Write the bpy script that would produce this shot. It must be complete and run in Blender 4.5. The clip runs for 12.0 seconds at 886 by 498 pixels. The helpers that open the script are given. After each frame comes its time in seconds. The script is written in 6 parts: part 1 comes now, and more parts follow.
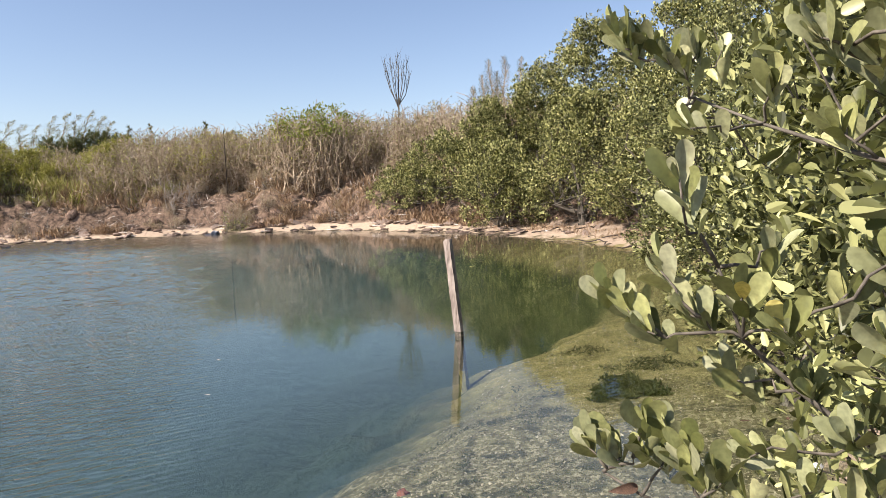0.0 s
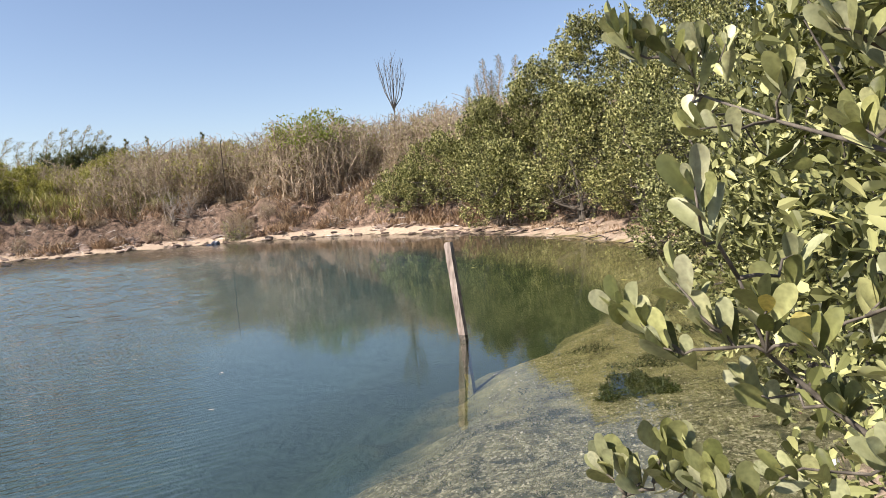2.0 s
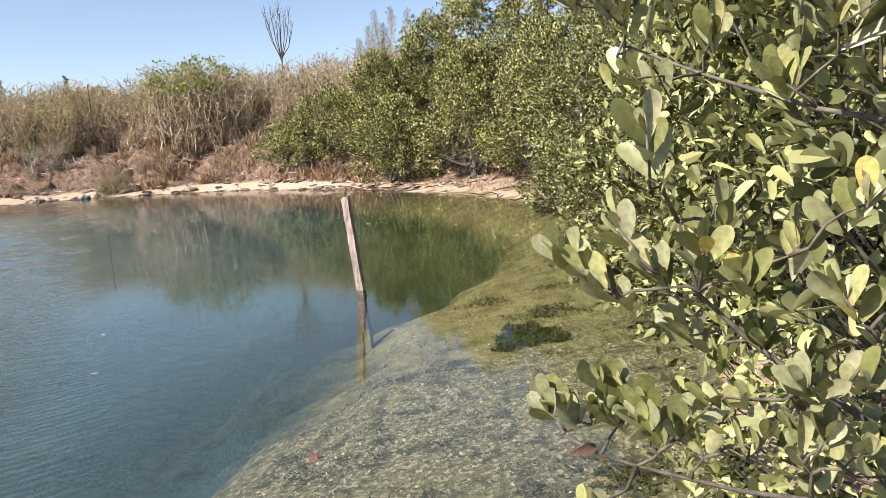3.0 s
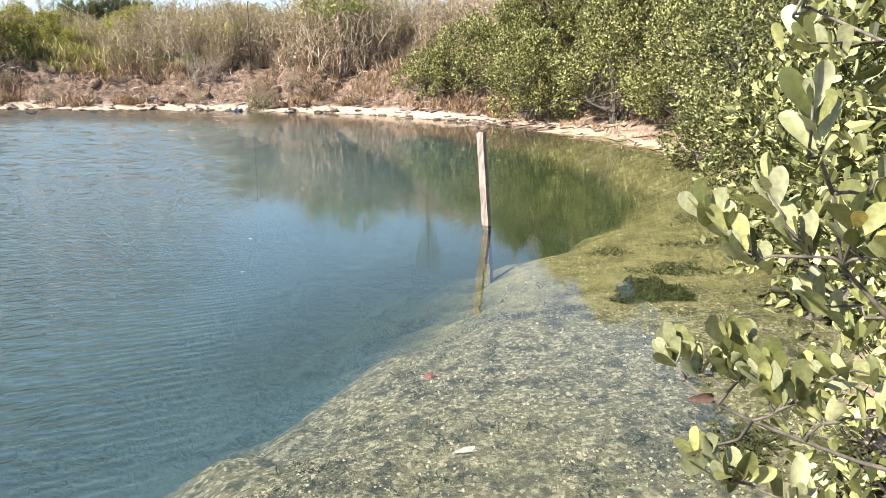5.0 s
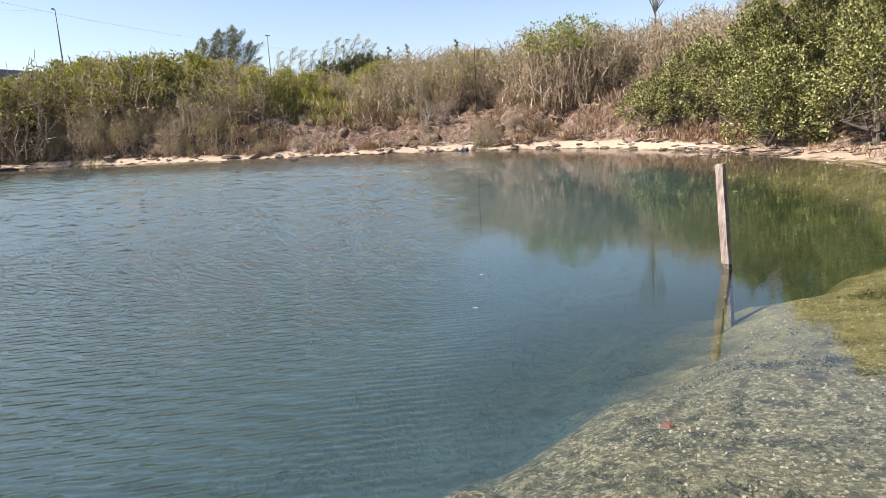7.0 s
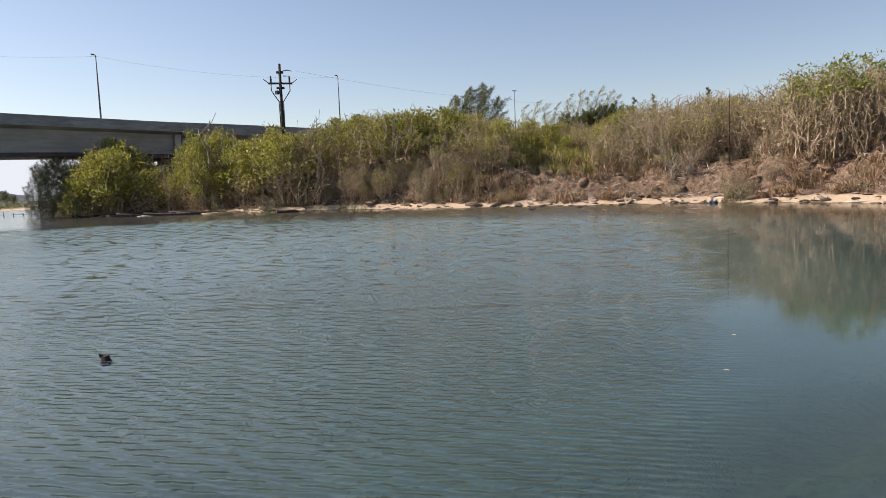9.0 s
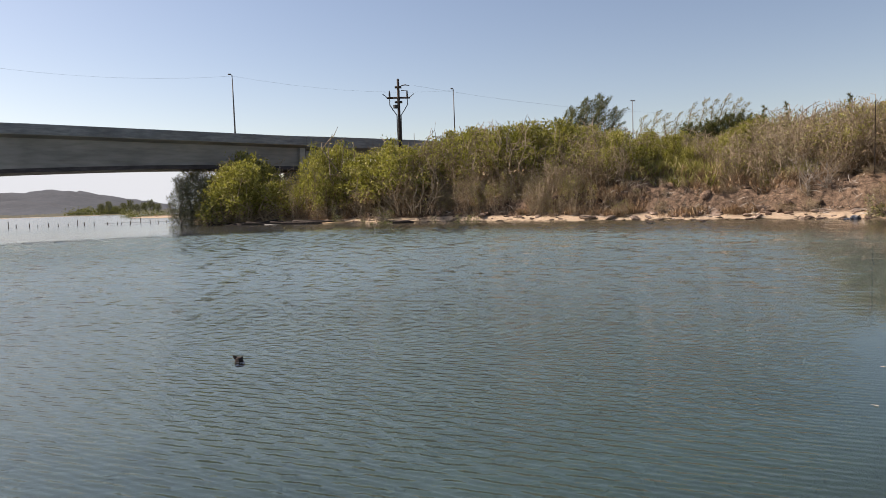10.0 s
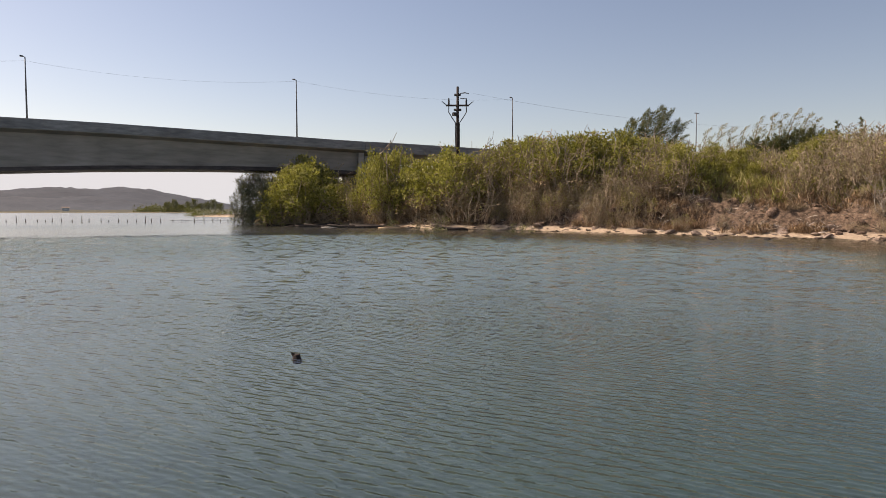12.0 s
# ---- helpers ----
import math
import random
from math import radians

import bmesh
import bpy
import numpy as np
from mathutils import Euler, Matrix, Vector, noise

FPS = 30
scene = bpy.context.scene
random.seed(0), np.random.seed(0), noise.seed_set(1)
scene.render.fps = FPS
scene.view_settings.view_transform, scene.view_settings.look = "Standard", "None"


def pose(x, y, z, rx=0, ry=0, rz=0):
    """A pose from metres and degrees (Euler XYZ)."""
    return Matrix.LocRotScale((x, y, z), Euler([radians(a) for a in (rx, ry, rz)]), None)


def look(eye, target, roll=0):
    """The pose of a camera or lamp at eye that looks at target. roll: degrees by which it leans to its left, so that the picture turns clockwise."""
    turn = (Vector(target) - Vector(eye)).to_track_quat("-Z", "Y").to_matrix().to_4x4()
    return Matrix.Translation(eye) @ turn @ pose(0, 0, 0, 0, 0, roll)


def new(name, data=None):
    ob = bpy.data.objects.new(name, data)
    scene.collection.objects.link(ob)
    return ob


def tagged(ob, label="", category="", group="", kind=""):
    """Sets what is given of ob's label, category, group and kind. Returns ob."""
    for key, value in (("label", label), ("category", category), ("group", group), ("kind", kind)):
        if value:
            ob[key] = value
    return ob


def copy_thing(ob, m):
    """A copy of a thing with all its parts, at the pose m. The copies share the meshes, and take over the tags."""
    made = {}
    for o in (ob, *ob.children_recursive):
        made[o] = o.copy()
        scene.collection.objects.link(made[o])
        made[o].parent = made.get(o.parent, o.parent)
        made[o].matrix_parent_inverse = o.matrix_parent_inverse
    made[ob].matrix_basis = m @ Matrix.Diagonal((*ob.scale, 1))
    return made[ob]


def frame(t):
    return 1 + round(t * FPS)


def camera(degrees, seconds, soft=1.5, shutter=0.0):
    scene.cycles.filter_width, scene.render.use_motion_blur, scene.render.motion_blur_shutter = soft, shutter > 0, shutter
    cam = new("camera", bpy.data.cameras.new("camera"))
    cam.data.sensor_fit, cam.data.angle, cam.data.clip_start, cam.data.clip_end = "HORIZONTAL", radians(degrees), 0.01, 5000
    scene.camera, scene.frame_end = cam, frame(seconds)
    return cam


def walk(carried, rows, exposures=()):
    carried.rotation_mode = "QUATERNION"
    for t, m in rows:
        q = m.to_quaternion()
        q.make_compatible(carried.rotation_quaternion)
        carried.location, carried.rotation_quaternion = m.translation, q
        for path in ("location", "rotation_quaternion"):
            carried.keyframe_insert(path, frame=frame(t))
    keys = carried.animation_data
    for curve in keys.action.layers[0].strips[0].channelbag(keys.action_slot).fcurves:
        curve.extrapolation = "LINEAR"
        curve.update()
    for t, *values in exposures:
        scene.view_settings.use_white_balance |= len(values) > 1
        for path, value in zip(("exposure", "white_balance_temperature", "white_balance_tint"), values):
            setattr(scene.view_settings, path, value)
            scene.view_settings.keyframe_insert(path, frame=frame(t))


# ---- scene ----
# the camera and its way: seconds, place, heading to the left of +y, tilt up, lean
WAY = [
    (0.0, 0.0, 0.0, 1.697, 6.578, -4.366, 2.44), (0.5, -0.002, 0.007, 1.716, 4.575, -4.07, 2.709),
    (1.0, -0.001, 0.007, 1.718, 4.943, -3.932, 3.936), (1.5, -0.006, 0.024, 1.722, 7.934, -2.453, 4.722),
    (2.0, -0.003, 0.068, 1.719, 6.67, -4.268, 4.64), (2.5, 0.0, 0.087, 1.716, -2.034, -4.289, 2.575),
    (3.0, -0.09, 0.08, 1.705, -2.539, -8.692, 3.661), (3.2, -0.123, 0.086, 1.703, -0.262, -13.21, 4.366),
    (4.8, -0.141, -0.019, 1.726, 8.426, -13.035, -1.185), (5.0, -0.13, -0.021, 1.723, 8.369, -13.831, -0.738),
    (5.5, -0.109, -0.018, 1.753, 8.699, -10.825, 1.986), (6.0, -0.14, -0.044, 1.761, 15.801, -11.87, 3.082),
    (6.5, -0.18, -0.067, 1.777, 20.005, -11.76, 2.967), (7.0, -0.227, -0.065, 1.774, 27.586, -10.595, 2.821),
    (7.2, -0.228, -0.054, 1.779, 29.39, -10.192, 2.855), (8.8, -0.311, -0.039, 1.715, 45.925, -6.072, 2.113),
    (9.0, -0.316, -0.056, 1.715, 47.637, -5.384, 2.239), (9.5, -0.328, -0.098, 1.742, 53.069, -4.264, 2.164),
    (10.0, -0.346, -0.121, 1.755, 57.253, -4.056, 1.832), (10.5, -0.368, -0.135, 1.74, 59.708, -3.704, 1.551),
    (11.0, -0.397, -0.148, 1.731, 60.927, -2.534, 1.222), (11.5, -0.405, -0.156, 1.73, 61.246, -2.311, 0.653),
    (12.0, -0.407, -0.171, 1.725, 61.84, -3.3, -0.043)]


def facing(x, y, z, yaw, tilt, lean):
    a, b = radians(yaw), radians(tilt)
    ahead = Vector((-math.sin(a) * math.cos(b), math.cos(a) * math.cos(b), math.sin(b)))
    return look((x, y, z), Vector((x, y, z)) + ahead, -lean)


cam = camera(67.84, 12.0, soft=0.8)
walk(cam, [(row[0], facing(*row[1:])) for row in WAY], exposures=[(0.0, 1.22, 6650, 18), (1.5, 1.21, 6550, 17), (2.5, 1.18, 6650, 18), (3.2, 1.44, 6650, 17), (4.8, 1.83, 6500, 14), (5.5, 1.58, 6450, 15), (6.5, 1.38, 6500, 17), (7.2, 1.34, 6600, 18), (8.8, 0.95, 7000, 18), (10.0, 0.82, 7350, 20), (12.0, 0.73, 7800, 23)])

# daylight: clear sky, sun high to the left
SUN_AZ, SUN_EL = 124.0, 42.0
world = bpy.data.worlds.new("daylight")
scene.world = world
world.use_nodes = True
sky = world.node_tree.nodes.new("ShaderNodeTexSky")
sky.sky_type, sky.sun_disc = "NISHITA", False
sky.sun_elevation, sky.sun_rotation = radians(SUN_EL), radians(360 - SUN_AZ)
sky.air_density, sky.dust_density, sky.ozone_density = 1.0, 0.55, 1.3
back = world.node_tree.nodes["Background"]
back.inputs["Strength"].default_value = 0.073
world.node_tree.links.new(sky.outputs["Color"], back.inputs["Color"])
sun = new("sun", bpy.data.lights.new("sun", "SUN"))
sun.data.energy, sun.data.angle, sun.data.color = 5.0, radians(0.6), (1.0, 0.94, 0.84)
sun_way = Vector((-math.sin(radians(SUN_AZ)) * math.cos(radians(SUN_EL)), math.cos(radians(SUN_AZ)) * math.cos(radians(SUN_EL)), math.sin(radians(SUN_EL))))
sun.matrix_world = look(sun_way * 100, (0, 0, 0))


# ---- materials ----
def material(name):
    m = bpy.data.materials.new(name)
    m.use_nodes = True
    return m, m.node_tree.nodes, m.node_tree.links, m.node_tree.nodes["Principled BSDF"]


def noise_node(nodes, links, scale, detail=4, coord="Object", stretch=None, rough=0.6):
    tc = nodes.new("ShaderNodeTexCoord")
    n = nodes.new("ShaderNodeTexNoise")
    n.inputs["Scale"].default_value, n.inputs["Detail"].default_value, n.inputs["Roughness"].default_value = scale, detail, rough
    if stretch:
        mp = nodes.new("ShaderNodeMapping")
        mp.inputs["Scale"].default_value = stretch
        links.new(tc.outputs[coord], mp.inputs["Vector"])
        links.new(mp.outputs["Vector"], n.inputs["Vector"])
    else:
        links.new(tc.outputs[coord], n.inputs["Vector"])
    return n.outputs["Fac"]


def ramp(nodes, links, fac, stops):
    r = nodes.new("ShaderNodeValToRGB")
    while len(r.color_ramp.elements) < len(stops):
        r.color_ramp.elements.new(0.5)
    for e, (p, c) in zip(r.color_ramp.elements, stops):
        e.position, e.color = p, (*c, 1) if len(c) == 3 else c
    if fac is not None:
        links.new(fac, r.inputs["Fac"])
    return r.outputs["Color"]


def grey(v):
    return (v, v, v)


def mix(nodes, links, fac, a, b, how="MIX"):
    m = nodes.new("ShaderNodeMix")
    m.data_type, m.blend_type = "RGBA", how
    for socket, v in ((m.inputs[0], fac), (m.inputs[6], a), (m.inputs[7], b)):
        if isinstance(v, (int, float)):
            socket.default_value = v
        elif isinstance(v, tuple):
            socket.default_value = (*v, 1)
        else:
            links.new(v, socket)
    return m.outputs[2]


def bump(nodes, links, height, shader, strength=0.4, distance=0.02):
    b = nodes.new("ShaderNodeBump")
    b.inputs["Strength"].default_value, b.inputs["Distance"].default_value = strength, distance
    links.new(height, b.inputs["Height"])
    links.new(b.outputs["Normal"], shader.inputs["Normal"])


def plain(name, stops, scale, rough=0.8, metal=0.0, bumps=0.3, depth=0.01, coord="Object", stretch=None):
    """A grained surface: a colour ramp over noise at two scales, and relief."""
    m, n, l, bsdf = material(name)
    fine = noise_node(n, l, scale, 6, coord, stretch)
    wide = noise_node(n, l, scale * 0.13, 3, coord)
    col = ramp(n, l, fine, [(0.3, stops[0]), (0.5, stops[1]), (0.72, stops[2])])
    shade = ramp(n, l, wide, [(0.3, grey(0.72)), (0.7, grey(1.15))])
    l.new(mix(n, l, 1.0, col, shade, "MULTIPLY"), bsdf.inputs["Base Color"])
    bsdf.inputs["Roughness"].default_value, bsdf.inputs["Metallic"].default_value = rough, metal
    bsdf.inputs["Specular IOR Level"].default_value = 0.3
    bump(n, l, fine, bsdf, bumps, depth)
    return m


def foliage_material(name, stops, through_light=0.35, rough=0.5, per="island", gloss=0.35, vein=False, shine=(0.45, 0.5, 0.05)):
    """Leaves: a colour of its own for each leaf, gloss on top, and light that shines through."""
    m, n, l, bsdf = material(name)
    if per == "island":
        own = n.new("ShaderNodeNewGeometry").outputs["Random Per Island"]
    else:
        own = n.new("ShaderNodeObjectInfo").outputs["Random"]
    k = len(stops) - 1
    col = ramp(n, l, own, [(i / k, c) for i, c in enumerate(stops)])
    patch = noise_node(n, l, 0.9 if per == "island" else 5.0, 2)
    col = mix(n, l, 1.0, col, ramp(n, l, patch, [(0.3, grey(0.7)), (0.7, grey(1.25))]), "MULTIPLY")
    if vein:
        col = mix(n, l, ramp(n, l, noise_node(n, l, 3.5, 3), [(0.6, grey(0)), (0.8, grey(0.3))]), col, (0.3, 0.25, 0.08))
    l.new(col, bsdf.inputs["Base Color"])
    bsdf.inputs["Roughness"].default_value = rough
    bsdf.inputs["Specular IOR Level"].default_value = gloss
    tr = n.new("ShaderNodeBsdfTranslucent")
    l.new(mix(n, l, 0.5, col, shine, "MIX"), tr.inputs["Color"])
    add = n.new("ShaderNodeMixShader")
    add.inputs["Fac"].default_value = through_light
    l.new(bsdf.outputs["BSDF"], add.inputs[1])
    l.new(tr.outputs["BSDF"], add.inputs[2])
    l.new(add.outputs["Shader"], n["Material Output"].inputs["Surface"])
    return m


def ground_material():
    """Pebbly bed with algae, the water's depth colour painted on the deep bed, pale beach, red-brown earth and
    straw-coloured litter, told apart by height.
    """
    m, n, l, bsdf = material("ground")
    geo = n.new("ShaderNodeNewGeometry")
    xyz = n.new("ShaderNodeSeparateXYZ")
    l.new(geo.outputs["Position"], xyz.inputs["Vector"])
    jit = noise_node(n, l, 0.9, 5)
    h = n.new("ShaderNodeMath")
    h.operation = "MULTIPLY_ADD"
    l.new(jit, h.inputs[0])
    h.inputs[1].default_value = 0.5
    l.new(xyz.outputs["Z"], h.inputs[2])          # height + 0.5 * noise

    def over(lo, hi):
        r = n.new("ShaderNodeMapRange")
        r.interpolation_type = "SMOOTHSTEP"
        r.inputs["From Min"].default_value, r.inputs["From Max"].default_value = lo, hi
        l.new(h.outputs[0], r.inputs["Value"])
        return r.outputs["Result"]

    # bed: shells and pebbles, with clumps of algae
    vor = n.new("ShaderNodeTexVoronoi")
    tc = n.new("ShaderNodeTexCoord")
    l.new(tc.outputs["Object"], vor.inputs["Vector"])
    vor.inputs["Scale"].default_value = 38.0
    bw = n.new("ShaderNodeRGBToBW")
    l.new(vor.outputs["Color"], bw.inputs["Color"])
    pebble = ramp(n, l, bw.outputs["Val"], [(0.15, (0.12, 0.11, 0.06)), (0.45, (0.175, 0.158, 0.088)), (0.64, (0.235, 0.212, 0.128)), (0.8, (0.4, 0.36, 0.24))])
    algae = mix(n, l, noise_node(n, l, 14.0, 5), (0.03, 0.036, 0.026), (0.08, 0.082, 0.052))
    spots = ramp(n, l, noise_node(n, l, 7.5, 3, rough=0.55), [(0.52, grey(0)), (0.62, grey(1))])
    wide = ramp(n, l, noise_node(n, l, 0.55, 4), [(0.4, grey(0)), (0.65, grey(1))])
    bed = mix(n, l, mix(n, l, 0.9, (0, 0, 0), spots), pebble, algae)
    bed = mix(n, l, mix(n, l, 0.35, (0, 0, 0), wide), bed, mix(n, l, noise_node(n, l, 9, 5), (0.15, 0.135, 0.06), (0.34, 0.295, 0.16)))
    far_y = n.new("ShaderNodeMapRange")
    far_y.interpolation_type = "SMOOTHSTEP"
    far_y.inputs["From Min"].default_value, far_y.inputs["From Max"].default_value = 5.6, 8.6
    warp = n.new("ShaderNodeMath")
    warp.operation = "MULTIPLY_ADD"
    l.new(noise_node(n, l, 1.3, 5, rough=0.7), warp.inputs[0])
    warp.inputs[1].default_value = 2.5
    l.new(xyz.outputs["Y"], warp.inputs[2])
    l.new(warp.outputs[0], far_y.inputs["Value"])
    bed = mix(n, l, mix(n, l, 0.8, (0, 0, 0), far_y.outputs["Result"]), bed, mix(n, l, ramp(n, l, noise_node(n, l, 3.0, 6, rough=0.7), [(0.35, grey(0)), (0.65, grey(1))]), (0.1, 0.088, 0.028), (0.33, 0.28, 0.115)))
    # far shallows: the bank's brown reflection is put into the bed colour
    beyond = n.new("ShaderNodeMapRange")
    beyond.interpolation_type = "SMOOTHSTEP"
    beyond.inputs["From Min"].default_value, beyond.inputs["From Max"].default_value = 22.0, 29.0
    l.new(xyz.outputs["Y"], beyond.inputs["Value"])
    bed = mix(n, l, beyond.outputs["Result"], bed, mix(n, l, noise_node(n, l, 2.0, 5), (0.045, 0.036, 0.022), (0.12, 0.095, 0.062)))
    # the water's dimming and scattered light, put into the deep bed's colour
    depth_tint = mix(n, l, noise_node(n, l, 0.5, 4), (0.036, 0.068, 0.07), (0.056, 0.094, 0.096))
    # painted paler on the open side, so the water there looks brighter
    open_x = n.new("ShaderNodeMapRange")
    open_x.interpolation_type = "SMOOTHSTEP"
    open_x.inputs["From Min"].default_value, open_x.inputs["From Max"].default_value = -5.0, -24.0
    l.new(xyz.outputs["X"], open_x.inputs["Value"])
    depth_tint = mix(n, l, open_x.outputs["Result"], depth_tint, mix(n, l, noise_node(n, l, 0.25, 4), (0.128, 0.17, 0.178), (0.18, 0.226, 0.232)))
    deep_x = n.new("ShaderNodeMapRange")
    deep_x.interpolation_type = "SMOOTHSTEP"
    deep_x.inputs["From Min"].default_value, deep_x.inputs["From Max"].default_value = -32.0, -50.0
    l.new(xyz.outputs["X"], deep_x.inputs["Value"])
    depth_tint = mix(n, l, deep_x.outputs["Result"], depth_tint, mix(n, l, noise_node(n, l, 0.25, 4), (0.1, 0.14, 0.135), (0.135, 0.18, 0.172)))
    # painted darker green for the dim water where the wood is mirrored
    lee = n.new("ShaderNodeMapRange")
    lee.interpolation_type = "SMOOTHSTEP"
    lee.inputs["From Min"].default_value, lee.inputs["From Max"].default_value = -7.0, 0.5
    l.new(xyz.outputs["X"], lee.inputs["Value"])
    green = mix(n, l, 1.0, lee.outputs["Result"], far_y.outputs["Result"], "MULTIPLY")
    depth_tint = mix(n, l, green, depth_tint, mix(n, l, noise_node(n, l, 0.7, 4), (0.016, 0.028, 0.008), (0.035, 0.05, 0.014)))
    sand = mix(n, l, noise_node(n, l, 5.0, 6), (0.28, 0.215, 0.155), (0.53, 0.42, 0.31))
    earth = mix(n, l, ramp(n, l, noise_node(n, l, 2.6, 8, rough=0.8), [(0.38, grey(0)), (0.62, grey(1))]), (0.035, 0.024, 0.018), (0.25, 0.175, 0.125))
    litter = mix(n, l, noise_node(n, l, 6.0, 7, rough=0.7), (0.11, 0.075, 0.04), (0.3, 0.22, 0.12))
    col = mix(n, l, over(-0.68, -0.12), depth_tint, bed)
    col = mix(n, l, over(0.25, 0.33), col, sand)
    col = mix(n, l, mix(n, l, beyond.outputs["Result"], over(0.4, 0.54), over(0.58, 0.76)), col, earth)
    col = mix(n, l, over(2.6, 3.8), col, litter)
    far_land = n.new("ShaderNodeMapRange")
    far_land.inputs["From Min"].default_value, far_land.inputs["From Max"].default_value = -180.0, -300.0
    l.new(xyz.outputs["X"], far_land.inputs["Value"])
    col = mix(n, l, mix(n, l, 1.0, far_land.outputs["Result"], over(0.3, 0.5), "MULTIPLY"), col, mix(n, l, noise_node(n, l, 0.05, 5), (0.035, 0.04, 0.028), (0.08, 0.078, 0.055)))
    l.new(col, bsdf.inputs["Base Color"])
    bsdf.inputs["Roughness"].default_value = 0.95
    bsdf.inputs["Specular IOR Level"].default_value = 0.15
    bump(n, l, noise_node(n, l, 3.5, 9, rough=0.72), bsdf, 0.9, 0.22)
    return m


def water_material():
    """Clear green-blue water: a gloss by angle over a tinted, see-through body; still in the lee of the mangroves, rippled by the wind beyond."""
    m, n, l, bsdf = material("water")
    n.remove(bsdf)

    def op(how, a, b, c=None):
        q = n.new("ShaderNodeMath")
        q.operation = how
        for socket, v in zip(q.inputs, (a, b, c)):
            if isinstance(v, (int, float)):
                socket.default_value = v
            elif v is not None:
                l.new(v, socket)
        return q.outputs[0]

    def span(value, lo, hi, to_lo=0.0, to_hi=1.0):
        q = n.new("ShaderNodeMapRange")
        q.interpolation_type = "SMOOTHSTEP"
        for key, v in (("From Min", lo), ("From Max", hi), ("To Min", to_lo), ("To Max", to_hi)):
            q.inputs[key].default_value = v
        l.new(value, q.inputs["Value"])
        return q.outputs["Result"]

    def bands(length, turn, distortion):
        """Wavelets of one wave length, running one way."""
        tc, mp, wv = n.new("ShaderNodeTexCoord"), n.new("ShaderNodeMapping"), n.new("ShaderNodeTexWave")
        mp.inputs["Rotation"].default_value = (0, 0, radians(turn))
        wv.bands_direction, wv.wave_profile = "Y", "SIN"
        wv.inputs["Scale"].default_value, wv.inputs["Distortion"].default_value = 0.314 / length, distortion
        wv.inputs["Detail"].default_value, wv.inputs["Detail Scale"].default_value, wv.inputs["Detail Roughness"].default_value = 3.0, 1.3, 0.6
        l.new(tc.outputs["Object"], mp.inputs["Vector"])
        l.new(mp.outputs["Vector"], wv.inputs["Vector"])
        return wv.outputs["Fac"]

    place, axes, away_v = n.new("ShaderNodeNewGeometry"), n.new("ShaderNodeSeparateXYZ"), n.new("ShaderNodeVectorMath")
    l.new(place.outputs["Position"], axes.inputs["Vector"])
    away_v.operation = "LENGTH"
    l.new(place.outputs["Position"], away_v.inputs[0])
    away = away_v.outputs["Value"]
    # the sheltered wedge towards the head of the pond, with a ragged edge
    across = op("DIVIDE", op("MULTIPLY_ADD", axes.outputs["Y"], 0.55, axes.outputs["X"]), op("ADD", away, 2.0))
    across = op("MULTIPLY_ADD", noise_node(n, l, 0.32, 4), 0.3, across)
    lee = span(across, 0.26, -0.04, 0.03, 1.0)
    gust = ramp(n, l, noise_node(n, l, 0.16, 3), [(0.34, grey(0.45)), (0.66, grey(1.0))])
    calm = mix(n, l, 1.0, gust, lee, "MULTIPLY")
    near_ripples = op("MULTIPLY_ADD", noise_node(n, l, 9.0, 2, "Object", (0.6, 1.3, 1.0), 0.5), 0.3, op("MULTIPLY_ADD", bands(0.135, -47, 3.5), 0.27, op("MULTIPLY", bands(0.085, -34, 3.5), 0.34)))
    near_ripples = op("MULTIPLY", near_ripples, span(away, 9.0, 18.0, 1.0, 0.3))
    middle = op("MULTIPLY", op("MULTIPLY_ADD", bands(0.34, -44, 5.0), 0.3, noise_node(n, l, 5.0, 1, "Object", (0.85, 1.15, 1.0), 0.4)), span(away, 5.0, 12.0, 0.0, 1.5))
    chop = op("MULTIPLY", op("MULTIPLY_ADD", bands(0.8, -40, 6.0), 0.25, noise_node(n, l, 2.8, 2, "Object", None, 0.45)), span(away, 11.0, 24.0, 0.0, 2.4))
    fade = span(away, 26.0, 60.0, 1.0, 0.02)
    height = op("MULTIPLY", op("ADD", op("ADD", chop, middle), near_ripples), mix(n, l, 1.0, calm, fade, "MULTIPLY"))
    b = n.new("ShaderNodeBump")
    b.inputs["Strength"].default_value, b.inputs["Distance"].default_value = 1.0, 0.017
    l.new(height, b.inputs["Height"])
    # wind-roughened facets further out, calm again beyond the bridge
    out = ramp(n, l, op("DIVIDE", away, 95.0), [(0.05, grey(0.0)), (0.14, grey(0.5)), (0.28, grey(1.0)), (0.49, grey(0.95)), (0.57, grey(0.0))])
    amount = mix(n, l, 1.0, out, calm, "MULTIPLY")

    def speck(scale):
        tc, q = n.new("ShaderNodeTexCoord"), n.new("ShaderNodeTexNoise")
        q.inputs["Scale"].default_value, q.inputs["Detail"].default_value, q.inputs["Roughness"].default_value = scale, 2.0, 0.5
        l.new(tc.outputs["Object"], q.inputs["Vector"])
        return q.outputs["Color"]

    facet = mix(n, l, span(away, 14.0, 30.0), speck(2.6), speck(1.7))

    def facets(base, k):
        centred, weighted, scaled, leaning, total, whole = (n.new("ShaderNodeVectorMath") for _ in range(6))
        for q, how in zip((centred, weighted, scaled, leaning, total, whole), ("SUBTRACT", "MULTIPLY", "MULTIPLY", "ADD", "ADD", "NORMALIZE")):
            q.operation = how
        l.new(facet, centred.inputs[0])
        centred.inputs[1].default_value = (0.5, 0.5, 0.5)
        l.new(centred.outputs[0], scaled.inputs[0])
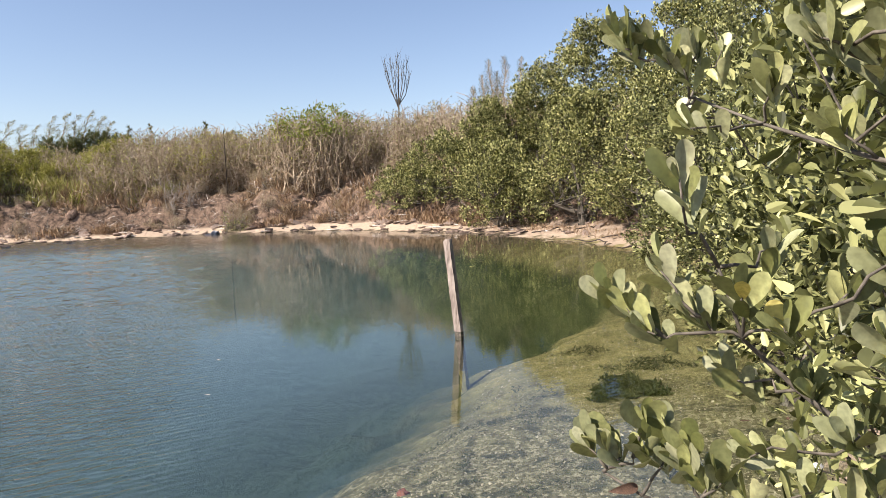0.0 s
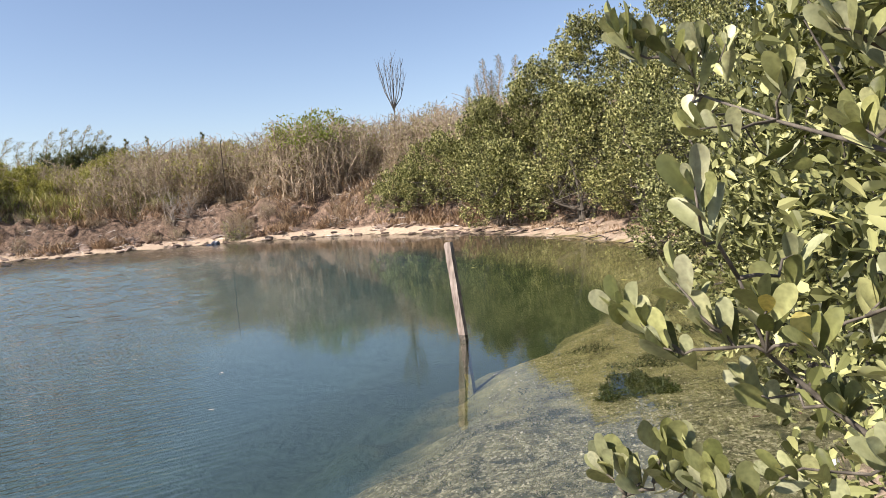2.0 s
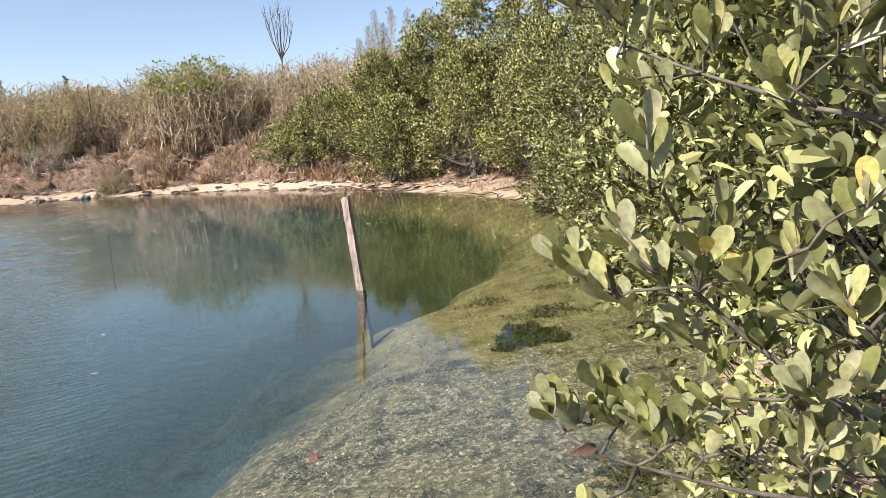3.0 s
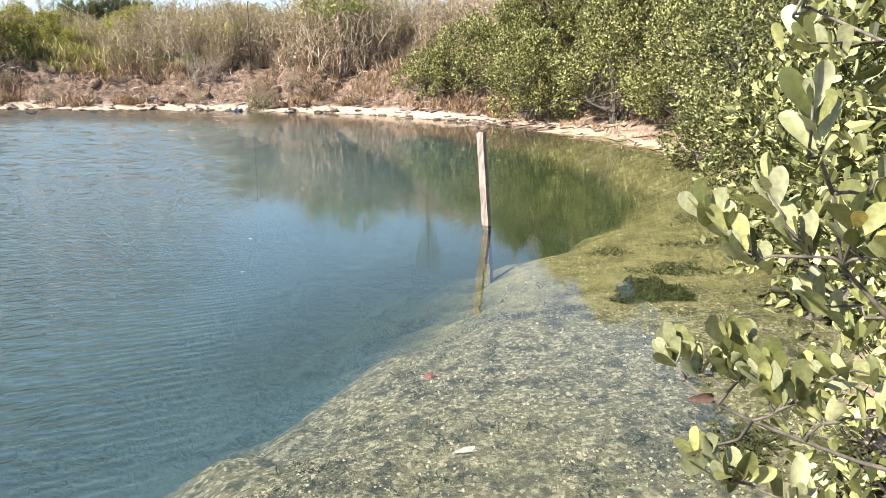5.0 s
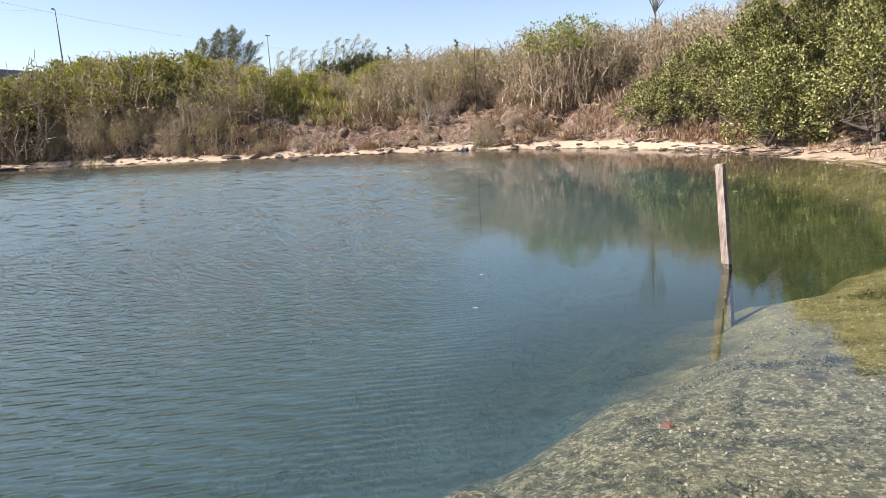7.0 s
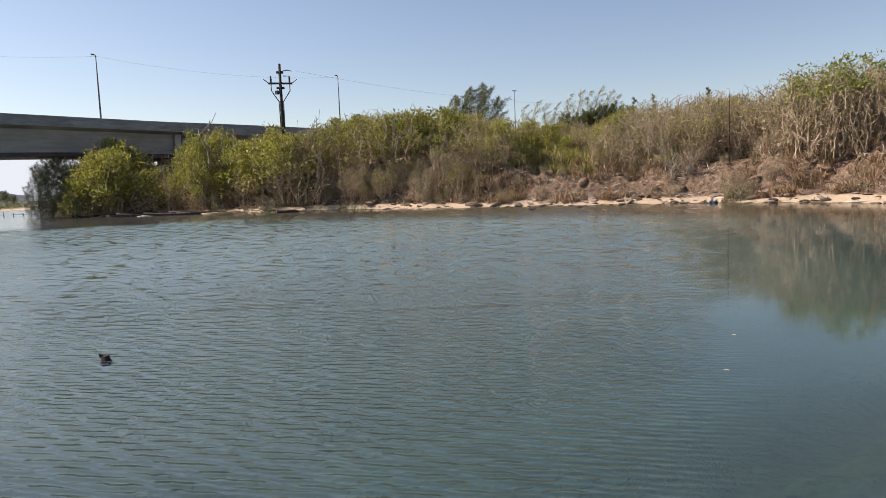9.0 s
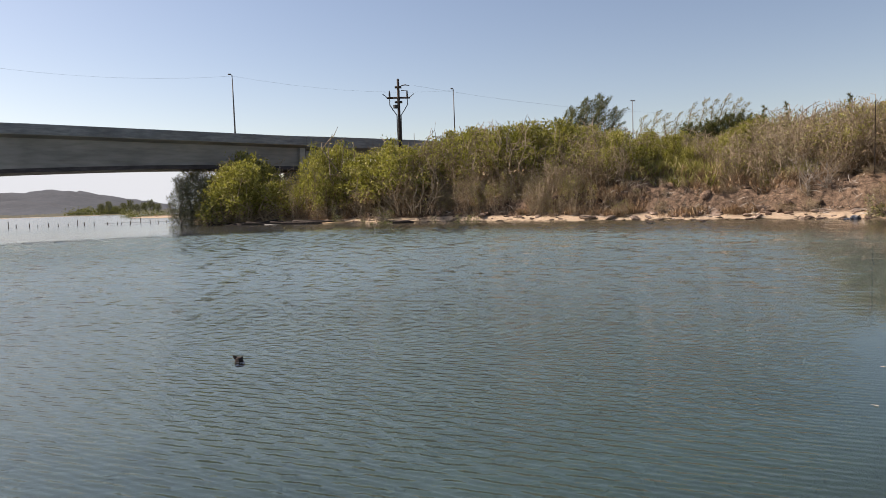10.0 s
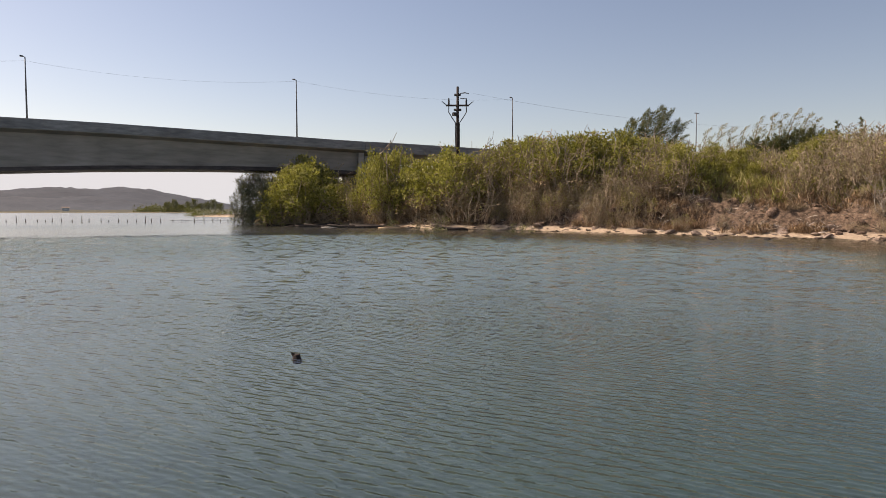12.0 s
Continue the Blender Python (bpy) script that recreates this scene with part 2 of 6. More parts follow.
        scaled.inputs[1].default_value = (k, k, 0.0)
        l.new(scaled.outputs[0], leaning.inputs[0])
        leaning.inputs[1].default_value = (0.12, -0.085, 0.0)     # steep sides face the near shore
        l.new(leaning.outputs[0], weighted.inputs[0])
        l.new(amount, weighted.inputs[1])
        l.new(base, total.inputs[0])
        l.new(weighted.outputs[0], total.inputs[1])
        l.new(total.outputs[0], whole.inputs[0])
        return whole.outputs[0]

    fres = n.new("ShaderNodeFresnel")
    fres.inputs["IOR"].default_value = 1.7
    calmer = n.new("ShaderNodeBump")
    calmer.inputs["Strength"].default_value, calmer.inputs["Distance"].default_value = 1.0, 0.014
    l.new(height, calmer.inputs["Height"])
    l.new(facets(calmer.outputs["Normal"], 1.5), fres.inputs["Normal"])
    gl = n.new("ShaderNodeBsdfGlossy")
    l.new(span(away, 18.0, 48.0, 0.015, 0.14), gl.inputs["Roughness"])
    l.new(facets(b.outputs["Normal"], 1.3), gl.inputs["Normal"])
    tr = n.new("ShaderNodeBsdfTransparent")
    tr.inputs["Color"].default_value = (0.78, 0.87, 0.85, 1)
    ms = n.new("ShaderNodeMixShader")
    l.new(fres.outputs["Fac"], ms.inputs["Fac"])
    l.new(tr.outputs["BSDF"], ms.inputs[1])
    l.new(gl.outputs["BSDF"], ms.inputs[2])
    l.new(ms.outputs["Shader"], n["Material Output"].inputs["Surface"])
    return m


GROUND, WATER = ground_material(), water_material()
NEAR_LEAF = foliage_material("broad_leaf", [(0.06, 0.07, 0.022), (0.14, 0.15, 0.05), (0.25, 0.265, 0.15), (0.28, 0.29, 0.11), (0.12, 0.13, 0.055), (0.3, 0.305, 0.19), (0.33, 0.335, 0.13)], 0.1, 0.42, "object", 0.32, True, (0.3, 0.36, 0.06))
SIDE_LEAF = foliage_material("side_leaf", [(0.05, 0.058, 0.02), (0.1, 0.11, 0.04), (0.2, 0.215, 0.11), (0.26, 0.27, 0.13), (0.32, 0.325, 0.14)], 0.1, 0.42, "island", 0.32, False, (0.3, 0.36, 0.06))
YELLOW_LEAF = foliage_material("yellowed_leaf", [(0.5, 0.4, 0.1), (0.5, 0.45, 0.16)], 0.3, 0.5, "object", 0.3, True)
DEAD_LEAF = plain("withered_leaf", [(0.045, 0.026, 0.017), (0.09, 0.052, 0.034), (0.15, 0.09, 0.06)], 40, 0.7, bumps=0.2)
# near-black and pale stops put gap shade and sunlit leaves into the colour
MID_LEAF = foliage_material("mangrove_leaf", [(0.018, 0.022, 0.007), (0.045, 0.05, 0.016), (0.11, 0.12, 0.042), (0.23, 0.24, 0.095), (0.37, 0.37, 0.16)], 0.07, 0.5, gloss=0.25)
FAR_LEAF = foliage_material("mangrove_crown", [(0.018, 0.02, 0.006), (0.045, 0.049, 0.015), (0.13, 0.14, 0.046), (0.31, 0.31, 0.12), (0.47, 0.455, 0.2)], 0.08, 0.5, gloss=0.22)
DRY_LEAF = foliage_material("scrub_leaf", [(0.09, 0.055, 0.032), (0.19, 0.128, 0.075), (0.3, 0.22, 0.135), (0.38, 0.28, 0.18)], 0.12, 0.7, gloss=0.15, shine=(0.3, 0.22, 0.1))
DUSTY_LEAF = foliage_material("dusty_leaf", [(0.11, 0.092, 0.042), (0.21, 0.185, 0.085), (0.31, 0.285, 0.14), (0.42, 0.39, 0.23)], 0.18, 0.7, gloss=0.15, shine=(0.3, 0.25, 0.1))
GREEN_LEAF = foliage_material("thicket_leaf", [(0.09, 0.08, 0.026), (0.19, 0.174, 0.05), (0.285, 0.262, 0.08), (0.38, 0.345, 0.135)], 0.24, 0.6, gloss=0.2)
LIME_LEAF = foliage_material("fresh_leaf", [(0.1, 0.125, 0.03), (0.16, 0.19, 0.05), (0.23, 0.255, 0.08)], 0.3, 0.6, gloss=0.2)
GREY_NEEDLES = foliage_material("grey_needles", [(0.15, 0.15, 0.12), (0.21, 0.205, 0.165), (0.28, 0.27, 0.22)], 0.3, 0.7, gloss=0.15)
NEEDLES = foliage_material("needles", [(0.035, 0.042, 0.025), (0.06, 0.07, 0.04), (0.1, 0.105, 0.065)], 0.15, 0.7, gloss=0.15)
MEADOW = foliage_material("meadow_grass", [(0.13, 0.12, 0.04), (0.2, 0.186, 0.068), (0.28, 0.255, 0.11), (0.35, 0.3, 0.15)], 0.2, 0.8, gloss=0.1)
STRAW = foliage_material("dry_grass", [(0.12, 0.073, 0.046), (0.22, 0.143, 0.088), (0.36, 0.262, 0.17), (0.16, 0.11, 0.06)], 0.15, 0.8, gloss=0.1, shine=(0.3, 0.2, 0.1))
WEED = foliage_material("water_weed", [(0.006, 0.011, 0.004), (0.015, 0.024, 0.007), (0.035, 0.042, 0.012)], 0.2, 0.6, gloss=0.2)
ALGA = foliage_material("olive_algae", [(0.03, 0.034, 0.018), (0.06, 0.062, 0.03), (0.1, 0.095, 0.045)], 0.1, 0.8, gloss=0.1)
BARK = plain("grey_bark", [(0.11, 0.085, 0.065), (0.22, 0.18, 0.145), (0.36, 0.31, 0.26)], 45, 0.85, bumps=0.5, depth=0.004, stretch=(1, 1, 0.4))
NEAR_BARK = plain("twig_bark", [(0.045, 0.04, 0.031), (0.09, 0.079, 0.062), (0.16, 0.14, 0.112)], 60, 0.8, bumps=0.5, depth=0.002)
TWIG = plain("dry_twig", [(0.16, 0.115, 0.075), (0.3, 0.235, 0.165), (0.46, 0.38, 0.29)], 4, 0.9, bumps=0.2)
DEAD_WOOD = plain("dead_wood", [(0.18, 0.15, 0.125), (0.28, 0.24, 0.2), (0.4, 0.36, 0.31)], 6, 0.9, bumps=0.2)
PALE_TWIG = plain("bleached_twig", [(0.32, 0.28, 0.24), (0.45, 0.41, 0.36), (0.6, 0.56, 0.5)], 6, 0.9, bumps=0.2)
POST_WOOD = plain("weathered_post", [(0.09, 0.07, 0.058), (0.2, 0.165, 0.14), (0.32, 0.275, 0.24)], 30, 0.85, bumps=0.7, depth=0.006, stretch=(1, 1, 0.12))
WET_REFLECTION_WOOD = plain("wet_reflection_wood", [(0.02, 0.017, 0.012), (0.05, 0.042, 0.03), (0.16, 0.14, 0.105)], 35, 0.5, bumps=0.8, depth=0.008)
ALGAE_WOOD = plain("algae_wood", [(0.06, 0.052, 0.02), (0.13, 0.112, 0.04), (0.22, 0.195, 0.075)], 30, 0.8, bumps=0.6, depth=0.006)
DARK_WOOD = plain("dark_timber", [(0.015, 0.012, 0.011), (0.035, 0.026, 0.022), (0.08, 0.06, 0.05)], 6, 0.9, bumps=0.5)
PLANK_WOOD = plain("pale_plank", [(0.3, 0.2, 0.12), (0.45, 0.31, 0.19), (0.55, 0.42, 0.28)], 8, 0.8, bumps=0.3)
STONE = plain("bank_stone", [(0.1, 0.073, 0.058), (0.2, 0.152, 0.122), (0.34, 0.27, 0.22)], 7, 0.95, bumps=0.7, depth=0.03)
WET_STONE = plain("damp_stone", [(0.05, 0.035, 0.028), (0.11, 0.08, 0.062), (0.22, 0.165, 0.13)], 7, 0.8, bumps=0.7, depth=0.03)
PEBBLE = foliage_material("pebbles", [(0.16, 0.135, 0.085), (0.25, 0.215, 0.14), (0.31, 0.27, 0.185), (0.34, 0.3, 0.2), (0.46, 0.41, 0.29)], 0.0, 0.8, gloss=0.2)
CONCRETE = plain("bridge_concrete", [(0.2, 0.192, 0.18), (0.26, 0.25, 0.235), (0.32, 0.305, 0.285)], 0.9, 0.9, bumps=0.25, stretch=(1, 0.35, 2.2))
DARK_CONCRETE = plain("stained_concrete", [(0.14, 0.15, 0.16), (0.2, 0.21, 0.22), (0.27, 0.28, 0.28)], 1.6, 0.9, bumps=0.3, stretch=(1, 0.6, 3))
# near-black tone that paints the shade under the bridge girder
SHADE_CONCRETE = plain("underside_shade_concrete", [(0.04, 0.036, 0.036), (0.07, 0.06, 0.06), (0.1, 0.09, 0.088)], 1.6, 0.9, bumps=0.3, stretch=(1, 0.6, 3))
STEEL = plain("galvanised_steel", [(0.1, 0.105, 0.11), (0.14, 0.145, 0.15), (0.19, 0.195, 0.2)], 3, 0.7, 0.1, bumps=0.05)
DARK_STEEL = plain("dark_steel", [(0.03, 0.03, 0.032), (0.05, 0.05, 0.052), (0.08, 0.08, 0.08)], 5, 0.6, 0.3, bumps=0.05)
# distance haze over the hills is put into this blue-grey base colour
HILL = plain("hazed_hill", [(0.018, 0.027, 0.042), (0.026, 0.036, 0.052), (0.036, 0.046, 0.062)], 0.012, 1.0, bumps=0.6, depth=8)
WHITE = plain("white_litter", [(0.4, 0.41, 0.41), (0.55, 0.56, 0.56), (0.68, 0.69, 0.69)], 8, 0.6, bumps=0.3)
BLUE_BLACK = plain("dark_litter", [(0.015, 0.02, 0.03), (0.04, 0.05, 0.07), (0.1, 0.12, 0.15)], 10, 0.4, bumps=0.4)
RED = plain("red_litter", [(0.16, 0.05, 0.03), (0.22, 0.08, 0.05), (0.27, 0.13, 0.08)], 20, 0.7, bumps=0.2)


# ---- shape helpers ----
rng = np.random.default_rng(7)


def thing(name, label, category, group="", kind="", at=(0, 0, 0)):
    ob = new(name)
    ob.location = at
    ob.empty_display_size = 0.1
    return tagged(ob, label, category, group, kind)


def mesh_of(name, verts, faces, mat, smooth=False):
    """A mesh from arrays of places and of faces with one count of corners."""
    verts, faces = np.asarray(verts, np.float32), np.asarray(faces, np.int32)
    me = bpy.data.meshes.new(name)
    k = faces.shape[1]
    me.vertices.add(len(verts))
    me.vertices.foreach_set("co", verts.ravel())
    me.loops.add(faces.size)
    me.loops.foreach_set("vertex_index", faces.ravel())
    me.polygons.add(len(faces))
    me.polygons.foreach_set("loop_start", np.arange(0, faces.size, k, dtype=np.int32))
    me.polygons.foreach_set("loop_total", np.full(len(faces), k, np.int32))
    me.polygons.foreach_set("use_smooth", np.full(len(faces), smooth))
    me.update(calc_edges=True)
    me.validate()
    me.materials.append(mat)
    return me


def part(name, shape, mat, parent, label="", smooth=False):
    """Links a bmesh, a mesh, or a pair of arrays as one object under a thing or a part."""
    if isinstance(shape, bmesh.types.BMesh):
        me = bpy.data.meshes.new(name)
        shape.to_mesh(me)
        shape.free()
        me.materials.append(mat)
        for p in me.polygons:
            p.use_smooth = smooth
    elif isinstance(shape, tuple):
        me = mesh_of(name, shape[0], shape[1], mat, smooth)
    else:
        me = shape
    ob = new(name, me)
    ob.parent = parent
    if name in ("branchwork", "stem_tuft", "side_twig", "inner_twig", "side_foliage", "inner_foliage", "foliage", "needles", "crown"):
        tagged(ob, kind="stuff")
    return tagged(ob, label) if label else ob


def joined(shapes):
    """One pair of arrays from several."""
    vs, fs, k = [], [], 0
    for v, f in shapes:
        v, f = np.asarray(v), np.asarray(f)
        vs.append(v)
        fs.append(f + k)
        k += len(v)
    return np.concatenate(vs), np.concatenate(fs)


def tube(points, radii, sides=6):
    """A tapered, bent round bar along points, closed at both ends by a last thin ring."""
    p = np.asarray(points, float)
    r = np.broadcast_to(np.asarray(radii, float), len(p))
    tan = np.gradient(p, axis=0)
    tan /= np.linalg.norm(tan, axis=1, keepdims=True) + 1e-9
    ref = np.array((0.31, 0.95, 0.05)) if abs(tan[0] @ (0.31, 0.95, 0.05)) < 0.9 else np.array((1.0, 0, 0))
    a = np.cross(tan, ref)
    a /= np.linalg.norm(a, axis=1, keepdims=True)
    b = np.cross(tan, a)
    ang = np.arange(sides) * 2 * np.pi / sides
    v = p[:, None] + r[:, None, None] * (np.cos(ang)[None, :, None] * a[:, None] + np.sin(ang)[None, :, None] * b[:, None])
    n = len(p)
    i, j = np.meshgrid(np.arange(n - 1), np.arange(sides), indexing="ij")
    f = np.stack([i * sides + j, i * sides + (j + 1) % sides, (i + 1) * sides + (j + 1) % sides, (i + 1) * sides + j], -1).reshape(-1, 4)
    v = np.concatenate([v.reshape(-1, 3), p[:1], p[-1:]])
    jj = np.arange(0, sides, 2)
    lo = np.stack([np.full(len(jj), n * sides), (jj + 2) % sides, (jj + 1) % sides, jj], -1)
    top = (n - 1) * sides
    hi = np.stack([np.full(len(jj), n * sides + 1), top + jj, top + (jj + 1) % sides, top + (jj + 2) % sides], -1)
    return v, np.concatenate([f, lo, hi]) if sides % 2 == 0 else f


def bent(a, b, n=5, wobble=0.08, r=None):
    """A wavering line from a to b."""
    r = r or rng
    a, b = np.asarray(a, float), np.asarray(b, float)
    t = np.linspace(0, 1, n)[:, None]
    size = np.linalg.norm(b - a) * wobble
    off = r.normal(0, 1, (n, 3)) * size * np.sin(np.pi * t) ** 0.7
    return a + (b - a) * t + off


def unit(v):
    return v / (np.linalg.norm(v, axis=-1, keepdims=True) + 1e-9)


def leaf_shape(rows, width=0.46, fold=0.16, droop=0.1):
    """An obovate leaf of length 1 along x, folded along its rib; rows of quads."""
    t = 1 - (1 - np.linspace(0, 1, rows + 1)) ** 1.7
    w = width * 0.62 * np.clip(t, 0.0, 1) ** 0.75 * (1.0001 - t**4.5) ** 0.55
    z = -droop * t**2
    v = [(x, s * ww, zz + (fold * ww * 2 if s else 0)) for x, ww, zz in zip(t, w, z) for s in (-1, 0, 1)]
    f = [(i * 3 + k, i * 3 + k + 3, i * 3 + k + 4, i * 3 + k + 1) for i in range(rows) for k in (0, 1)]
    return np.array(v), np.array(f)


LEAF_MID = (np.array([(0, 0, 0), (0.58, -0.27, 0.06), (1, 0, -0.04), (0.58, 0.27, 0.06), (0.5, 0, -0.03)]), np.array([(0, 1, 2, 4), (0, 4, 2, 3)]))
LEAF_FAR = (np.array([(0, 0, 0), (0.5, -0.27, 0.05), (1, 0, -0.05), (0.5, 0.27, 0.05)]), np.array([(0, 1, 2, 3)]))


def leaf_cloud(places, along, size, shape, r):
    """Many leaves as one pair of arrays: each at its place, pointing along its way, turned at random round it."""
    tv, tf = shape
    n = len(places)
    u = unit(along)
    up = unit(r.normal(0, 0.75, (n, 3)) + (0, 0, 1.0))
    s = unit(np.cross(up, u))
    w = np.cross(u, s)
    size = np.asarray(size, float).reshape(-1, 1, 1)
    v = places[:, None] + size * (tv[None, :, 0:1] * u[:, None] + tv[None, :, 1:2] * s[:, None] + tv[None, :, 2:3] * w[:, None])
    f = tf[None] + (np.arange(n) * len(tv))[:, None, None]
    return v.reshape(-1, 3), f.reshape(-1, tf.shape[1])


def smooth01(v):
    v = np.clip(v, 0, 1)
    return v * v * (3 - 2 * v)


def hills_noise(x, y, scale, seed):
    """Smooth value noise over the plan, from -1 to 1."""
    table = np.random.default_rng(seed).uniform(-1, 1, (256, 256))
    gx, gy = x / scale, y / scale
    ix, iy = np.floor(gx).astype(int), np.floor(gy).astype(int)
    fx, fy = smooth01(gx - ix), smooth01(gy - iy)
    q = lambda a, b: table[(ix + a) % 256, (iy + b) % 256]
    return (q(0, 0) * (1 - fx) + q(1, 0) * fx) * (1 - fy) + (q(0, 1) * (1 - fx) + q(1, 1) * fx) * fy


# ---- the ground: one sheet with the pond's bed, the shelf, the banks and the plain ----
# shoreline: x, y, bank height, beach width, width of the slope
SHORE = [(-0.7, 0.75, 0.3, 0.3, 1.5), (0.8, 1.0, 0.35, 0.3, 1.5), (1.35, 2.4, 0.4, 0.4, 2), (1.7, 4.0, 0.4, 0.6, 3), (2.6, 5.6, 0.5, 0.6, 4),
         (3.4, 8, 0.5, 0.8, 5), (3.9, 12, 0.6, 0.8, 6), (3.6, 16.5, 0.6, 1.0, 6), (2.9, 20, 0.7, 1.3, 6), (1.6, 24.3, 0.8, 1.5, 6),
         (-0.6, 28.8, 1.0, 2.0, 7), (-3.3, 33, 1.6, 1.5, 7), (-6.1, 35.6, 2.8, 1.2, 7), (-9.4, 38.9, 3.6, 1.6, 7), (-14, 41, 3.7, 1.9, 7), (-19.6, 41, 3.5, 2.4, 7)]
SHORE += [(-25.5, 39.6, 3.1, 2.7, 6.5), (-31, 38, 3.1, 2.8, 6), (-37, 36.2, 3.2, 2.3, 5.5), (-44, 34.3, 3.1, 1.3, 5), (-52, 31.4, 2.7, 1.0, 5), (-61, 27.4, 1.6, 1.0, 6),
          (-75, 23, 0.9, 1.0, 8), (-100, 20.6, 0.7, 1.2, 8), (-114, 22, 0.7, 1.5, 8), (-128, 34, 0.7, 1.5, 8), (-165, 38, 0.7, 2, 8), (-215, 26, 0.8, 3, 10), (-236, 30, 0.8, 3, 10)]
SHORE += [(-250, 60, 1, 3, 20), (-420, 110, 1, 3, 40), (-600, 60, 2, 4, 60), (-640, -100, 2, 4, 60), (-620, -420, 2, 4, 60), (-300, -300, 2, 4, 30), (-60, -45, 1, 2, 6), (-8, -3.5, 0.4, 0.5, 2), (-3, -1.2, 0.3, 0.4, 2)]
SHORE = np.array(SHORE, float)
# edge of the shallow shelf, beyond which the bed drops away
SHELF = np.array([(-2.4, -0.55), (-1.95, 1.0), (-1.72, 2.2), (-1.44, 3.2), (-1.27, 3.95), (-1.02, 5.0), (-0.72, 6.2), (-0.3, 8.0), (0.5, 9.0), (1.45, 10.4), (2.45, 12.2), (3.05, 15.3), (2.75, 19.6), (1.0, 24.2),
                  (-1.9, 28.6), (-4.5, 32.9), (-8.0, 36.4), (-10.0, 38.1), (-14, 40.2), (-20, 40.2), (-31, 37.2), (-44, 33.5), (-61, 26.6), (-75, 22), (-100, 18), (-116, 19), (-131, 30), (-164, 34), (-236, 22), (-255, 55), (-420, 100), (-590, 50), (-620, -400), (-300, -290), (-60, -44), (-8, -3.3)], float)


def inside(poly, x, y):
    hit = np.zeros(x.shape, bool)
    for (x0, y0), (x1, y1) in zip(poly, np.roll(poly, -1, 0)):
        if y0 != y1:
            hit ^= ((y0 > y) != (y1 > y)) & (x < (x1 - x0) * (y - y0) / (y1 - y0) + x0)
    return hit


def nearest(poly, x, y, extra=None):
    """Distance to a closed line and, along it, the values given at its corners."""
    best = np.full(x.shape, 1e12)
    val = None if extra is None else np.zeros(x.shape + (extra.shape[1],))
    for i in range(len(poly)):
        (x0, y0), (x1, y1) = poly[i], poly[(i + 1) % len(poly)]
        t = np.clip(((x - x0) * (x1 - x0) + (y - y0) * (y1 - y0)) / ((x1 - x0) ** 2 + (y1 - y0) ** 2), 0, 1)
        d = (x - x0 - t * (x1 - x0)) ** 2 + (y - y0 - t * (y1 - y0)) ** 2
        m = d < best
        best[m] = d[m]
        if extra is not None:
            val[m] = (extra[i] * (1 - t[..., None]) + extra[(i + 1) % len(poly)] * t[..., None])[m]
    return np.sqrt(best), val


def ground_height(x, y):
    x, y = np.asarray(x, float), np.asarray(y, float)
    wob = 0.25 * hills_noise(x, y, 1.3, 3) * smooth01((np.hypot(x, y) - 6) / 10) + 0.5 * hills_noise(x, y, 4.5, 4) * smooth01((np.hypot(x, y) - 15) / 10)
    d, val = nearest(SHORE[:, :2], x, y, SHORE[:, 2:])
    d = np.where(inside(SHORE[:, :2], x, y), -d, d) + wob
    high, beach, slope = val[..., 0], val[..., 1], val[..., 2]
    rough = 0.7 * (1 - 2 * np.abs(hills_noise(x, y, 1.3, 5))) + 0.55 * hills_noise(x, y, 0.62, 6) + 0.6 * hills_noise(x, y, 3.1, 7)
    foot_of_bank = 0.2 + 0.25 * np.clip((high - 1.2) / 1.8, 0, 1)
    land = foot_of_bank * smooth01(d / beach)
    up = (d - beach) / slope
    scarp = smooth01(np.clip(up * 4.5, 0, 1)) * 0.34 + 0.66 * np.clip((up - 0.1) / 0.9, 0, 1) ** 0.85
    land = land + (high - foot_of_bank) * scarp + smooth01(up * 3) * rough * 0.7 * np.clip(high / 3, 0.1, 1)
    land = land + np.clip(d - beach - slope, 0, 30) * 0.035 + 0.3 * hills_noise(x, y, 14, 8) * smooth01((d - 8) / 10)
    e, _ = nearest(SHELF, x, y)
    e = np.where(inside(SHELF, x, y), e, -e) + 0.2 * hills_noise(x, y, 0.7, 9) + 0.2 * hills_noise(x, y, 0.28, 10)
    shelf = -np.minimum(0.42, 0.02 + 0.11 * np.maximum(-d, 0)) + 0.025 * hills_noise(x, y, 0.35, 11) + 0.03 * hills_noise(x, y, 0.9, 12)
    bed = shelf - 1.1 * smooth01((e + 0.65) / 3.6) - 1.2 * smooth01((e - 3) / 6)
    open_water = smooth01((-12 - x) / 16)
    bed = bed * (1 - open_water) + np.maximum(bed, -0.9) * open_water
    return np.where(d > 0, land, np.minimum(bed, -0.005))


def steps(*runs):
    """Grid lines: runs of (from, to, step)."""
    return np.unique(np.round(np.concatenate([np.arange(a, b, s) for a, b, s in runs]), 3))


def grown(start, end, first, rate):
    out, s = [start], first
    while out[-1] < end:
        out.append(out[-1] + s)
        s *= rate
    return np.array(out)


gx = np.unique(np.concatenate([-grown(125, 3500, 2.0, 1.25), steps((-125, -66, 1.1), (-66, -5, 0.42), (-5, 5, 0.14), (5, 14, 0.5)), grown(14, 3500, 0.8, 1.3)]))
gy = np.unique(np.concatenate([-grown(2, 3500, 0.5, 1.35), steps((-2, 0.8, 0.3), (0.8, 9, 0.14), (9, 24, 0.35), (24, 52, 0.32), (52, 75, 0.9)), grown(75, 3500, 1.2, 1.3)]))
mx, my = np.meshgrid(gx, gy, indexing="ij")
mz = ground_height(mx, my)
nx, ny = mx.shape
